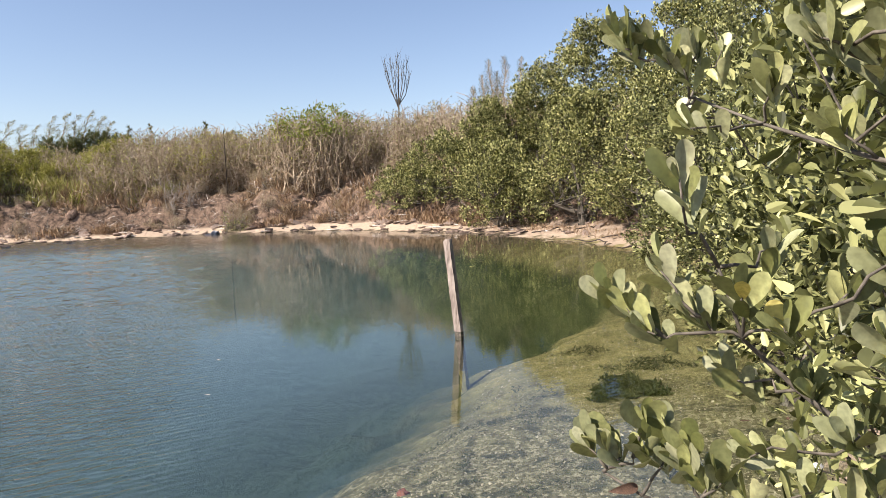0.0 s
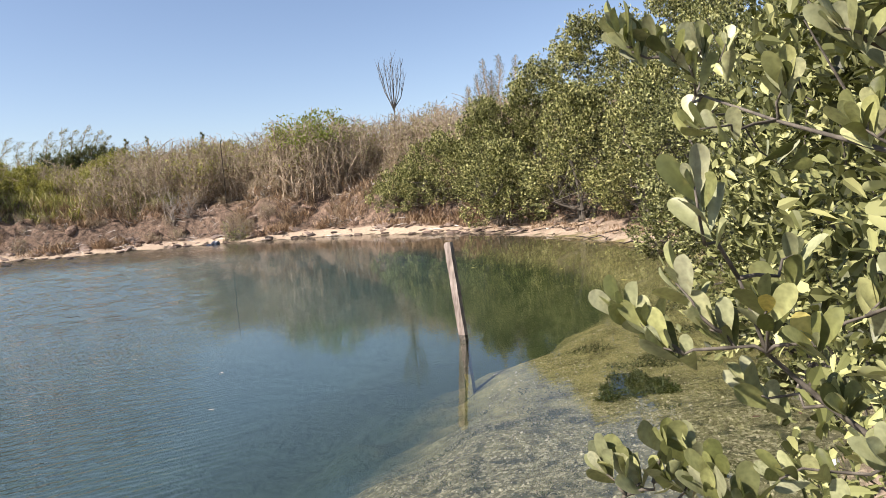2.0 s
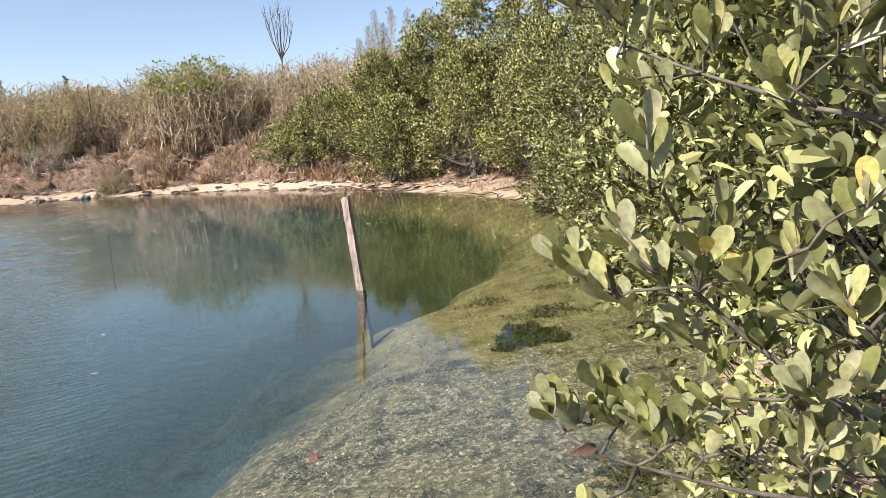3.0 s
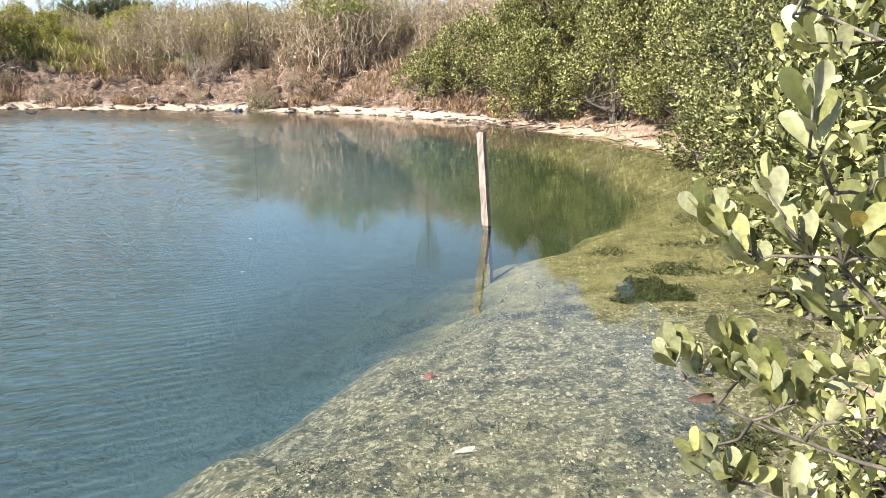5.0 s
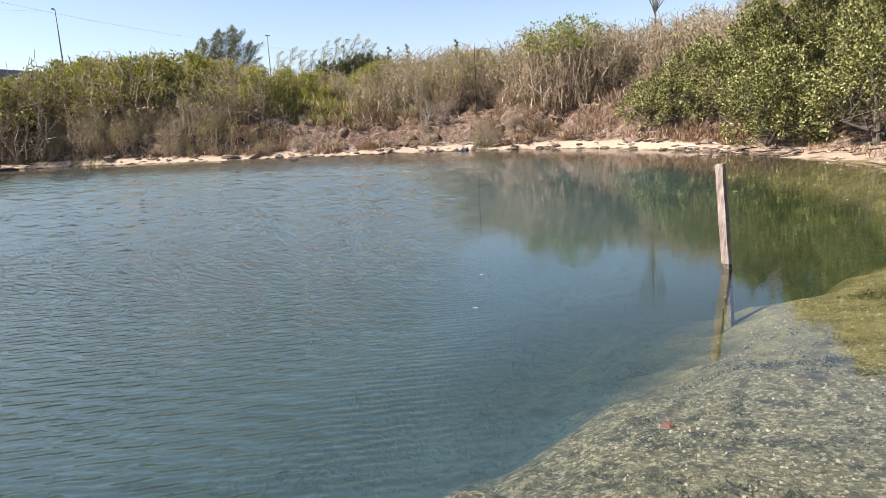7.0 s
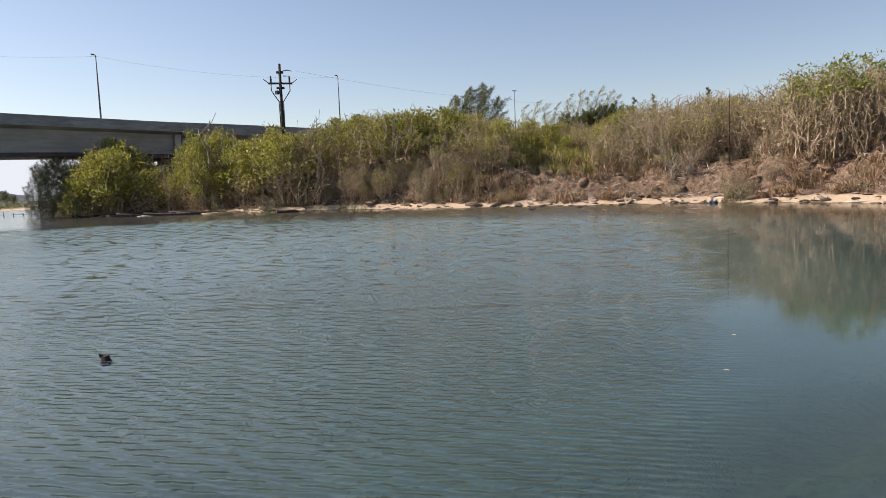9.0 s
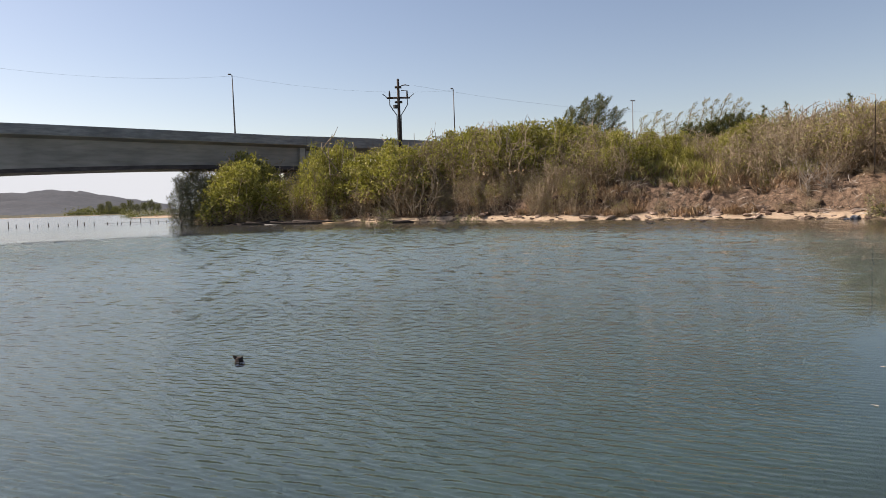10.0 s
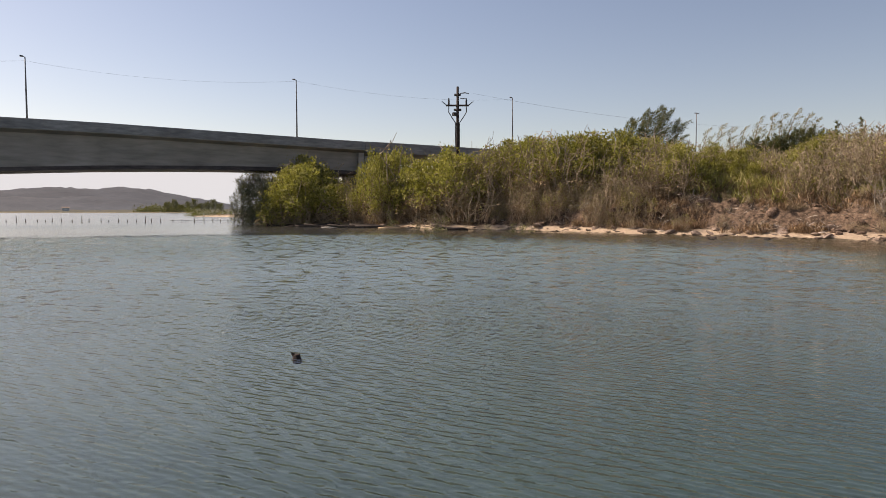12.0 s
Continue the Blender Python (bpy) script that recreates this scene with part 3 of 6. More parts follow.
ii, jj = np.meshgrid(np.arange(nx - 1), np.arange(ny - 1), indexing="ij")
quads = np.stack([ii * ny + jj, (ii + 1) * ny + jj, (ii + 1) * ny + jj + 1, ii * ny + jj + 1], -1).reshape(-1, 4)
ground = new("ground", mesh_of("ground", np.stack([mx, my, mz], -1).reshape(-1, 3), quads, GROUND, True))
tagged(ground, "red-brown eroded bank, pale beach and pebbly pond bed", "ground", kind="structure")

wx = [-3400, -300, -60, -8, 8, 40]
water_v = [(x, y, 0.0) for x in wx for y in (-3400, -40, 0, 30, 70, 900)]
water_f = [(i * 6 + j, (i + 1) * 6 + j, (i + 1) * 6 + j + 1, i * 6 + j + 1) for i in range(5) for j in range(5)]
water = new("water", mesh_of("water", water_v, water_f, WATER))
water.visible_shadow = False
tagged(water, "calm clear green-blue water with fine wind ripples", "water", kind="structure")


def z_at(x, y):
    return float(ground_height(np.array([x]), np.array([y]))[0])


# ---- far hills ----
def hill(label, az0, az1, dist, tops, seed):
    """A long ridge across the water: a sloped body with uneven crest and spurs."""
    r = np.random.default_rng(seed)
    n, m = 70, 14
    az = np.radians(np.linspace(az0, az1, n))
    crest = np.interp(np.linspace(0, 1, n), np.linspace(0, 1, len(tops)), tops)
    crest = dist * np.tan(np.radians(crest)) + 1.7
    v = []
    for i, a in enumerate(az):
        for j in range(m):
            t = j / (m - 1)
            d = dist * (0.66 + 0.34 * t)
            z = crest[i] * smooth01(t) * (0.93 + 0.07 * r.random()) + (0 if j in (0,) else 3 * r.random())
            v.append((-d * math.sin(a), d * math.cos(a), z if j else -1))
        v.append((-dist * 1.2 * math.sin(a), dist * 1.2 * math.cos(a), -1))
    f = [(i * (m + 1) + j, (i + 1) * (m + 1) + j, (i + 1) * (m + 1) + j + 1, i * (m + 1) + j + 1) for i in range(n - 1) for j in range(m)]
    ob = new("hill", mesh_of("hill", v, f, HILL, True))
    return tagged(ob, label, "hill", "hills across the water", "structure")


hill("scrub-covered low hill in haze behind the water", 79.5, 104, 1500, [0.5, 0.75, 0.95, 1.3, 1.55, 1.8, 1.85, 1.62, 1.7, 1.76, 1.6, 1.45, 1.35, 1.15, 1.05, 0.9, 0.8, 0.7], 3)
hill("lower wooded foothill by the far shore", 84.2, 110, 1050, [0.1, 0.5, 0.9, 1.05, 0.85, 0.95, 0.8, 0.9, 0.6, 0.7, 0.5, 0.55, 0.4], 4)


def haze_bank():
    """A glowing strip added far behind the hills, as pale haze low over the horizon."""
    m, n, l, bsdf = material("haze_glow")
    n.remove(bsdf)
    # the strip gives off its own light to whiten the low sky
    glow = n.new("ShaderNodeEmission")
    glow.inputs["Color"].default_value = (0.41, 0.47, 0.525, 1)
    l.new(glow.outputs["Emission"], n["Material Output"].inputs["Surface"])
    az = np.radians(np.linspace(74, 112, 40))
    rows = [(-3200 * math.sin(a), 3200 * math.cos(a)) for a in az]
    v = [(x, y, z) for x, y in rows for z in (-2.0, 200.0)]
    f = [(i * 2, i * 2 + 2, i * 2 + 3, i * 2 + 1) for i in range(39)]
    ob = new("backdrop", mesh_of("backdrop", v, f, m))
    return tagged(ob, "glowing strip added as pale haze low over the far horizon", "sky", kind="structure")


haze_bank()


# ---- the bridge and what stands on it ----
def box_arrays(x0, x1, y0, y1, z0, z1):
    v = [(x, y, z) for x in (x0, x1) for y in (y0, y1) for z in (z0, z1)]
    f = [(0, 1, 3, 2), (4, 6, 7, 5), (0, 4, 5, 1), (2, 3, 7, 6), (0, 2, 6, 4), (1, 5, 7, 3)]
    return np.array(v, float), np.array(f)


def bevelled(x0, x1, y0, y1, z0, z1, edge=0.03):
    bm = bmesh.new()
    bmesh.ops.create_cube(bm, size=1)
    for v in bm.verts:
        v.co = ((x0 + x1) / 2 + v.co.x * (x1 - x0), (y0 + y1) / 2 + v.co.y * (y1 - y0), (z0 + z1) / 2 + v.co.z * (z1 - z0))
    bmesh.ops.bevel(bm, geom=bm.edges[:], offset=edge, segments=2, affect="EDGES", profile=0.6)
    return bm


def swept(ys, section):
    """A body along y; section(y) gives its corners (x, z) in order."""
    rows = [[(x, y, z) for x, z in section(y)] for y in ys]
    k = len(rows[0])
    v = [p for row in rows for p in row]
    f = [(i * k + j, i * k + (j + 1) % k, (i + 1) * k + (j + 1) % k, (i + 1) * k + j) for i in range(len(rows) - 1) for j in range(k)]
    bm = bmesh.new()
    vs = [bm.verts.new(p) for p in v]
    for q in f:
        bm.faces.new([vs[i] for i in q])
    bm.faces.new(vs[:k][::-1])
    bm.faces.new(vs[-k:])
    bmesh.ops.recalc_face_normals(bm, faces=bm.faces[:])
    return bm


def lift(y):
    """The deck climbs towards the middle of the bridge."""
    return 0.27 - 0.018 * min(max(y, 0), 27)


BX = -73.0       # the near edge of the bridge


def soffit(y):
    """Underside of the haunched girder."""
    return lift(y) + 5.1 + 1.55 * smooth01(abs(y + 22) / 44)


def deck_z(y):
    return 9.12 - 0.00036 * max(y - 27, 0) ** 2


def build_bridge():
    b = thing("bridge", "grey concrete road bridge with haunched girders over the water", "bridge")
    ys = list(np.linspace(-95, 28.4, 62))
    part("girder", swept(ys, lambda y: [(BX - 0.75, 8.75 + lift(y)), (BX - 1.1, soffit(y) + 0.3), (BX - 1.1, soffit(y)), (BX - 5.5, soffit(y)), (BX - 5.5, 8.75 + lift(y))]), CONCRETE, b)
    part("girder", swept(ys, lambda y: [(BX - 7.5, 8.75 + lift(y)), (BX - 7.5, soffit(y) - 0.1), (BX - 11.8, soffit(y) - 0.1), (BX - 12.2, 8.75 + lift(y))]), CONCRETE, b)
    # the girder's shaded underside, painted dark on its bottom edge
    part("bottom_flange", swept(ys, lambda y: [(BX - 0.85, soffit(y) - 0.002), (BX - 0.85, soffit(y) - 0.4), (BX - 5.8, soffit(y) - 0.4), (BX - 5.8, soffit(y) - 0.002)]), SHADE_CONCRETE, b, "dark bottom edge with the underside's shade in its colour")
    part("deck", swept(list(np.linspace(-95, 28.4, 30)), lambda y: [(BX + 0.02, 9.26 + lift(y)), (BX + 0.02, 9.0 + lift(y)), (BX - 0.7, 8.752 + lift(y)), (BX - 12.3, 8.752 + lift(y)), (BX - 13, 9.0 + lift(y)), (BX - 13, 9.26 + lift(y))]), CONCRETE, b)
    for k in range(8):
        y0, y1 = -95 + k * 15.425, -95 + (k + 1) * 15.425 - 0.004
        for x0, x1, low in ((BX - 0.22, BX + 0.06, 9.05), (BX - 13.02, BX - 12.8, 9.264)):
            run = list(np.linspace(y0, y1, 5))
            part("parapet", swept(run, lambda y: [(x0, 9.98 + lift(y)), (x0 + 0.04, 10.02 + lift(y)), (x1 - 0.04, 10.02 + lift(y)), (x1, 9.98 + lift(y)), (x1, low + lift(y)), (x0, low + lift(y))]), DARK_CONCRETE, b, "dark weathered concrete parapet")
    part("end_diaphragm", bevelled(BX - 12, BX - 0.4, 27.7, 28.38, 6.0, 8.52, 0.05), CONCRETE, b, "pale end wall of the girder")
    part("pier", bevelled(BX - 9.5, BX - 1.5, 28.8, 30.7, -1.5, 7.5, 0.1), DARK_CONCRETE, b)
    part("pier_cap", bevelled(BX - 12, BX - 0.6, 28.5, 31.0, 7.5, 8.2, 0.08), DARK_CONCRETE, b)
    part("pier", bevelled(BX - 9.5, BX - 2, -24, -20, -3, 5.0, 0.2), CONCRETE, b)
    ys = list(np.linspace(28.43, 130, 40))
    part("approach_deck", swept(ys, lambda y: [(BX, deck_z(y) + 0.02), (BX, deck_z(y) - 0.5), (BX - 1, deck_z(y) - 0.9), (BX - 12.3, deck_z(y) - 0.9), (BX - 13, deck_z(y) - 0.5), (BX - 13, deck_z(y) + 0.02)]), DARK_CONCRETE, b)
    part("parapet", swept(ys, lambda y: [(BX + 0.05, deck_z(y) + 0.7), (BX + 0.05, deck_z(y) - 0.2), (BX - 0.2, deck_z(y) - 0.2), (BX - 0.2, deck_z(y) + 0.7)]), DARK_CONCRETE, b)
    for y in (48, 68, 88, 108):
        part("pier", bevelled(BX - 9, BX - 3, y - 0.6, y + 0.6, -1.5, deck_z(y) - 0.9, 0.1), DARK_CONCRETE, b)


build_bridge()


def street_lamp(y, base, top, twin=False):
    lamp = thing("street_lamp", "slim grey steel street lamp on the bridge parapet", "street lamp", "street lamps along the bridge", at=(BX - 0.35, y, base))
    h = top - base
    part("base_plate", bevelled(-0.17, 0.17, -0.17, 0.17, 0, 0.05, 0.01), STEEL, lamp)
    part("pole", tube([(0, 0, 0.03), (0, 0, h * 0.5), (-0.03, 0, h)], [0.09, 0.075, 0.05], 8), STEEL, lamp, smooth=True)
    for s in ((-1, 1) if twin else (-1,)):
        arm = part("arm", tube([(0, 0, h - 0.05), (0, s * 0.08, h + 0.02), (0, s * 0.16, h + 0.03)], [0.04, 0.035, 0.03], 6), STEEL, lamp)
        part("lamp_head", bevelled(-0.12, 0.12, min(s * 0.12, s * 0.42), max(s * 0.12, s * 0.42), h + 0.0, h + 0.12, 0.03), DARK_STEEL, arm)
    return lamp


for y, base, top in ((-5.1, 9.53, 15.95), (20.4, 9.16, 16.2), (49.25, 9.1, 16.55), (-30.5, 9.53, 15.9)):
    street_lamp(y, base, top)
street_lamp(83.8, 7.4, 16.95, True)

span = np.linspace(0, 1, 15)
for (ya, za), (yb, zb) in (((-30.5, 15.5), (-5.1, 15.6)), ((-5.1, 15.6), (20.4, 16.1)), ((20.4, 16.1), (49.25, 16.4))):
    pts = [(BX - 0.35, ya + (yb - ya) * t, za + (zb - za) * t - 3.2 * t * (1 - t)) for t in span]
    wire = new("cable", mesh_of("cable", *tube(pts, 0.006, 4), STEEL))
    tagged(wire, "thin overhead cable strung between street lamps", "cable", "overhead cables")


def utility_pole(x, y):
    p = thing("utility_pole", "dark wooden power pole with crossarm and cable risers", "utility pole", at=(x, y, z_at(x, y) - 0.3))
    h = 14.75 - p.location.z
    a = np.array((0.47, 0.88, 0))       # along the crossarm
    part("pole", tube([(0, 0, 0), (0.01, 0, h * 0.5), (0, 0.01, h)], [0.2, 0.17, 0.13], 10), DARK_WOOD, p, smooth=True)
    zc = h - 1.95
    crossarm = part("crossarm", tube([-a * 1.2 + (0, 0, zc), a * 1.2 + (0, 0, zc)], 0.1, 4), DARK_WOOD, p)
    part("crossarm", tube([-a * 0.35 + (0, 0, h - 0.85), a * 0.35 + (0, 0, h - 0.85)], 0.13, 4), DARK_STEEL, p)
    part("bracket", tube([-a * 0.4 + (0, 0, zc - 0.45), a * 0.4 + (0, 0, zc - 0.45)], 0.12, 4), DARK_STEEL, p)
    for s in (-1, 1):
        part("insulator", tube([a * s * 0.92 + (0, 0, zc + 0.08), a * s * 0.92 + (0, 0, zc + 0.4), a * s * 0.92 + (0, 0, zc + 0.75)], [0.09, 0.1, 0.06], 8), DARK_STEEL, crossarm)
        part("cut_out", tube([a * s * 1.15 + (0, 0, zc + 0.02), a * s * 1.65 + (0, 0, zc + 0.42)], [0.05, 0.04], 6), STEEL, crossarm)
        part("riser_cable", tube([a * s * 0.92 + (0, 0, zc), a * s * 0.93 + (0, 0, zc - 0.7), a * s * 0.6 + (0, 0, zc - 1.25), a * s * 0.22 + (0, 0, zc - 1.8), a * s * 0.2 + (0, 0, zc - 4.5)], 0.05, 6), DARK_STEEL, p)
    part("insulator", tube([a * 0.3 + (0, 0, h - 0.7), a * 0.75 + (0, 0, h - 0.62), a * 1.2 + (0, 0, h - 0.72)], [0.05, 0.06, 0.03], 6), STEEL, p)
    part("insulator", tube([a * 0.3 + (0, 0, h - 1.2), a * 0.9 + (0, 0, h - 1.22)], [0.05, 0.03], 6), STEEL, p)
    part("transformer_box", bevelled(-0.2, 0.2, -0.55, -0.15, zc - 1.1, zc - 0.75, 0.03), DARK_STEEL, p)
    return p


utility_pole(-61.4, 34.2)
pole_wire = new("cable", mesh_of("cable", *tube([(-60.4 + t * 4, 35.5 + 62 * t, 14.0 - 3.0 * t * (1 - t) * 2) for t in span], 0.007, 4), STEEL))
tagged(pole_wire, "thin power line running inland from the pole", "cable", "overhead cables")


# the bridge, its lamps and cables lie a little further out
far_out = Matrix.Translation((-0.41, -0.17, 1.72)) @ Matrix.Scale(1.15, 4) @ Matrix.Translation((0.41, 0.17, -1.72))
for ob in list(scene.objects):
    if ob.parent is None and ob.name.split(".")[0] in ("bridge", "street_lamp", "cable") and ob is not pole_wire:
        ob.matrix_world = far_out @ ob.matrix_basis


# ---- plants ----
def crown_points(r, count, height, width, low, lumps=17, flat=0.8):
    """Clump centres of a crown: an uneven body of several overlapping lobes, mostly near its skin."""
    lobes = []
    for k in range(lumps):
        t = (k + 0.5) / lumps
        z = low + (height - low) * (0.1 + 0.8 * t)
        reach = width * 0.72 * math.sqrt(max(0.05, 1 - (0.15 + 0.85 * t) ** 2.2)) * r.uniform(0.6, 1.0)
        a = k * 2.4 + r.uniform(-0.4, 0.4)
        lobes.append((reach * math.cos(a), reach * math.sin(a), z, width * r.uniform(0.21, 0.36) * (1.1 - 0.45 * t)))
    lobes = np.array(lobes)
    pick = r.integers(0, lumps, count)
    d = unit(r.normal(0, 1, (count, 3)))
    rad = r.uniform(0.5, 1.06, count) ** 0.5
    p = lobes[pick, :3] + d * (lobes[pick, 3] * rad)[:, None] * (1, 1, flat)
    p[:, 2] = np.clip(p[:, 2], low * 0.6, height + r.uniform(-0.2, 0.15, count))
    return p


def mangrove(x, y, height, width, clumps, per, leaf, seed, shape, mat, low=0.35, label="", group="mangroves round the pond"):
    r = np.random.default_rng(seed)
    z = z_at(x, y) - 0.05
    tree = thing("mangrove_tree", label or "dense dark green mangrove tree rising from the beach", "tree", group, at=(x, y, z))
    c = crown_points(r, clumps, height, width, low)
    # limbs
    wood = []
    k = 5 + int(width)
    for i in range(k):
        a = 2 * math.pi * i / k + r.uniform(-0.3, 0.3)
        foot = np.array((0.25 * math.cos(a), 0.25 * math.sin(a), 0))
        goal = c[r.integers(0, clumps)] * (0.8, 0.8, 0.95)
        line = bent(foot, goal, 6, 0.1, r)
        wood.append(tube(line, np.linspace(0.035 + 0.008 * height, 0.012, 6), 5))
        for q in range(9):
            j = r.integers(1, 5)
            end = c[np.argmin(np.linalg.norm(c - line[j] - r.normal(0, width * 0.3, 3), axis=1))]
            wood.append(tube(bent(line[j], end, 4, 0.12, r), np.linspace(0.012 + 0.002 * height, 0.005, 4), 3))
    quads_only = [(v, f) for v, f in wood if len(f)]
    part("branchwork", joined(quads_only), NEAR_BARK, tree)
    # leaves in small tufts at twig ends
    tufts = np.repeat(c, per[0], 0) + r.normal(0, 0.15 + 0.008 * height, (clumps * per[0], 3))
    tufts[:, 2] = np.maximum(tufts[:, 2], 0.12)
    middle = np.array((0, 0, height * 0.42))
    outward = unit(unit(tufts - middle) + (0, 0, 0.55))
    p = np.repeat(tufts, per[1], 0)
    way = unit(np.repeat(outward, per[1], 0) + r.normal(0, 0.75, (len(p), 3)))
    p = p + r.normal(0, leaf * 0.4, (len(p), 3))
    size = leaf * r.uniform(0.65, 1.25, len(p))
    part("crown", leaf_cloud(p, way, size, shape, r), mat, tree)
    return tree


# the wood at the end of the pond
for args in ((-6.6, 39.2, 2.7, 2.5, 150, 101), (-4.2, 37.6, 4.2, 2.9, 210, 102), (-1.5, 36.6, 5.9, 3.0, 290, 103), (-0.6, 32.2, 4.4, 2.6, 200, 113), (1.4, 36.0, 8.0, 3.0, 330, 104), (4.2, 34.0, 9.7, 3.6, 380, 105),
             (2.8, 28.4, 6.0, 2.8, 260, 114), (7.2, 30.0, 10.0, 3.9, 380, 106), (8.6, 24.6, 9.2, 3.8, 340, 107), (4.8, 23.4, 5.6, 2.5, 260, 115)):
    mangrove(args[0], args[1], args[2], args[3] * 1.12, int(args[4] * 1.2), (8, 11), 0.12, args[5], LEAF_FAR, FAR_LEAF, low=0.15)
# nearer ones along the shore
for args in ((5.4, 18.5, 6.6, 2.6, 300, 108), (5.2, 13.7, 5.6, 2.3, 280, 109), (4.6, 9.8, 4.8, 2.0, 300, 110), (3.3, 8.4, 2.3, 1.3, 150, 116), (4.0, 6.6, 4.2, 1.55, 300, 111), (2.9, 4.3, 3.3, 1.15, 260, 112), (2.3, 5.3, 3.1, 0.95, 190, 117)):
    mangrove(args[0], args[1], args[2], args[3] * 1.12, int(args[4] * 1.1), (6, 9), 0.09, args[5], LEAF_MID, MID_LEAF, label="bushy olive green mangrove leaning over the water", low=0.12)


for args in ((3.95, 13.3, 2.3, 1.2, 150, 118), (3.9, 10.6, 2.1, 1.1, 150, 119), (3.75, 16.4, 1.9, 1.1, 130, 120)):
    mangrove(args[0], args[1], args[2], args[3], args[4], (6, 9), 0.09, args[5], LEAF_MID, MID_LEAF, label="low mangrove bush hanging over the beach", low=0.08)


def shrub_parts(r, height, width, stems, leaves, leaf, mats, name, label, category, group, bottom=0.3, clumps=40, clump_size=0.2):
    """A many-stemmed bank shrub: upright wavering stems that fork into twigs, with leaves in tufts at the twig ends."""
    s = thing(name, label, category, group)
    wood, tips = [], []
    for i in range(stems):
        a, d = r.uniform(0, 2 * math.pi), width * math.sqrt(r.random())
        foot = np.array((0.72 * d * math.cos(a), 0.72 * d * math.sin(a), -0.25))
        h = height * r.uniform(0.55, 1.0)
        top = np.array((d * math.cos(a), d * math.sin(a), h))
        line = bent(foot, top, 5, 0.07, r)
        wood.append(tube(line, np.linspace(0.03, 0.011, 5) * r.uniform(0.6, 1.15), 4))
        for q in range(6):
            k = r.integers(1, 5)
            at = line[k] + (line[k - 1] - line[k]) * r.random()
            end = at + unit(r.normal(0, 1, 3) * (1, 1, 0.35) + (0, 0, 0.7)) * r.uniform(0.3, 0.85) * (0.5 + 0.17 * height)
            mid = (at + end) / 2 + r.normal(0, 0.05, 3)
            wood.append(tube([at, mid, end], [0.015, 0.012, 0.008], 4))
            tips += [mid, end]
        tips.append(top)
    part("stem_tuft", joined(wood), mats[0], s)
    tips = np.array(tips)
    clumps = min(len(tips), clumps)
    some = tips[np.argsort(-tips[:, 2])[:clumps]] if bottom > 0.7 else tips[r.permutation(len(tips))[:clumps]]
    sink = r.random((clumps, 1)) ** 1.3 * (1 - bottom)
    some = some * (1 - sink * (0.2, 0.2, 0.75))
    pick = r.integers(0, clumps, leaves)
    p = some[pick] + r.normal(0, 1, (leaves, 3)) * (clump_size, clump_size, clump_size * 0.7)
    way = unit(r.normal(0, 0.8, (leaves, 3)) + (0, 0, 0.5))
    dry = p[:, 2] < height * (0.38 + 0.15 * r.normal(0, 1, leaves)) if len(mats) > 2 else np.zeros(leaves, bool)
    part("foliage", leaf_cloud(p[~dry], way[~dry], leaf * r.uniform(0.6, 1.3, (~dry).sum()), LEAF_FAR, r), mats[1], s)
    if dry.any():
        part("withered_foliage", leaf_cloud(p[dry], way[dry], leaf * r.uniform(0.6, 1.3, dry.sum()), LEAF_FAR, r), mats[2], s, "withered brown lower leaves")
    return s


def bush_parts(r, height, width, leaves, leaf, mats, name, label, category, group, lumps=13):
    """A leafy bush: a few stems below an uneven crown of separate leafy lobes with gaps between them."""
    s = thing(name, label, category, group)
    centres = crown_points(r, leaves // 14, height, width, height * 0.16, lumps)
    wood = []
    for i in range(9):
        goal = centres[r.integers(0, len(centres))]
        line = bent((0.2 * goal[0], 0.2 * goal[1], -0.25), goal * (0.9, 0.9, 0.95), 5, 0.09, r)
        wood.append(tube(line, np.linspace(0.04, 0.012, 5), 4))
        for q in range(4):
            end = centres[np.argmin(np.linalg.norm(centres - line[r.integers(1, 4)] - r.normal(0, 0.5, 3), axis=1))]
            wood.append(tube([line[r.integers(1, 4)], end], [0.016, 0.008], 4))
    part("stem_tuft", joined(wood), mats[0], s)
    p = np.repeat(centres, 14, 0)
    out = np.repeat(unit(centres - (0, 0, height * 0.4)), 14, 0)
    p = p + r.normal(0, 0.11, p.shape)
    way = unit(out * 0.6 + r.normal(0, 0.7, p.shape) + (0, 0, 0.4))
    low = p[:, 2] < height * (0.24 + 0.1 * r.normal(0, 1, len(p)))
    part("foliage", leaf_cloud(p[~low], way[~low], leaf * r.uniform(0.6, 1.3, (~low).sum()), LEAF_FAR, r), mats[1], s)
    part("withered_foliage", leaf_cloud(p[low], way[low], leaf * r.uniform(0.6, 1.3, low.sum()), LEAF_FAR, r), mats[2], s, "withered brown lower leaves")
    return s


def shrub_set(count, seed, build=shrub_parts, **kw):
    return [build(np.random.default_rng(seed + i), **kw) for i in range(count)]


DRY = dict(name="dry_shrub", label="leafless grey-brown shrub with thin upright stems", category="shrub", group="dry shrubs on the bank")
DRY_SHRUBS = shrub_set(5, 300, height=3.0, width=1.6, stems=34, leaves=1300, leaf=0.1, clumps=210, clump_size=0.15, mats=(TWIG, DUSTY_LEAF, DRY_LEAF), **DRY)
THIN = dict(name="thin_shrub", label="half-bare shrub with dusty yellow-green leaves on top", category="shrub", group="half-bare shrubs on the bank")
THIN_SHRUBS = shrub_set(5, 320, height=3.2, width=1.6, stems=22, leaves=1300, leaf=0.115, clumps=120, clump_size=0.16, mats=(TWIG, GREEN_LEAF, DRY_LEAF), bottom=0.4, **THIN)
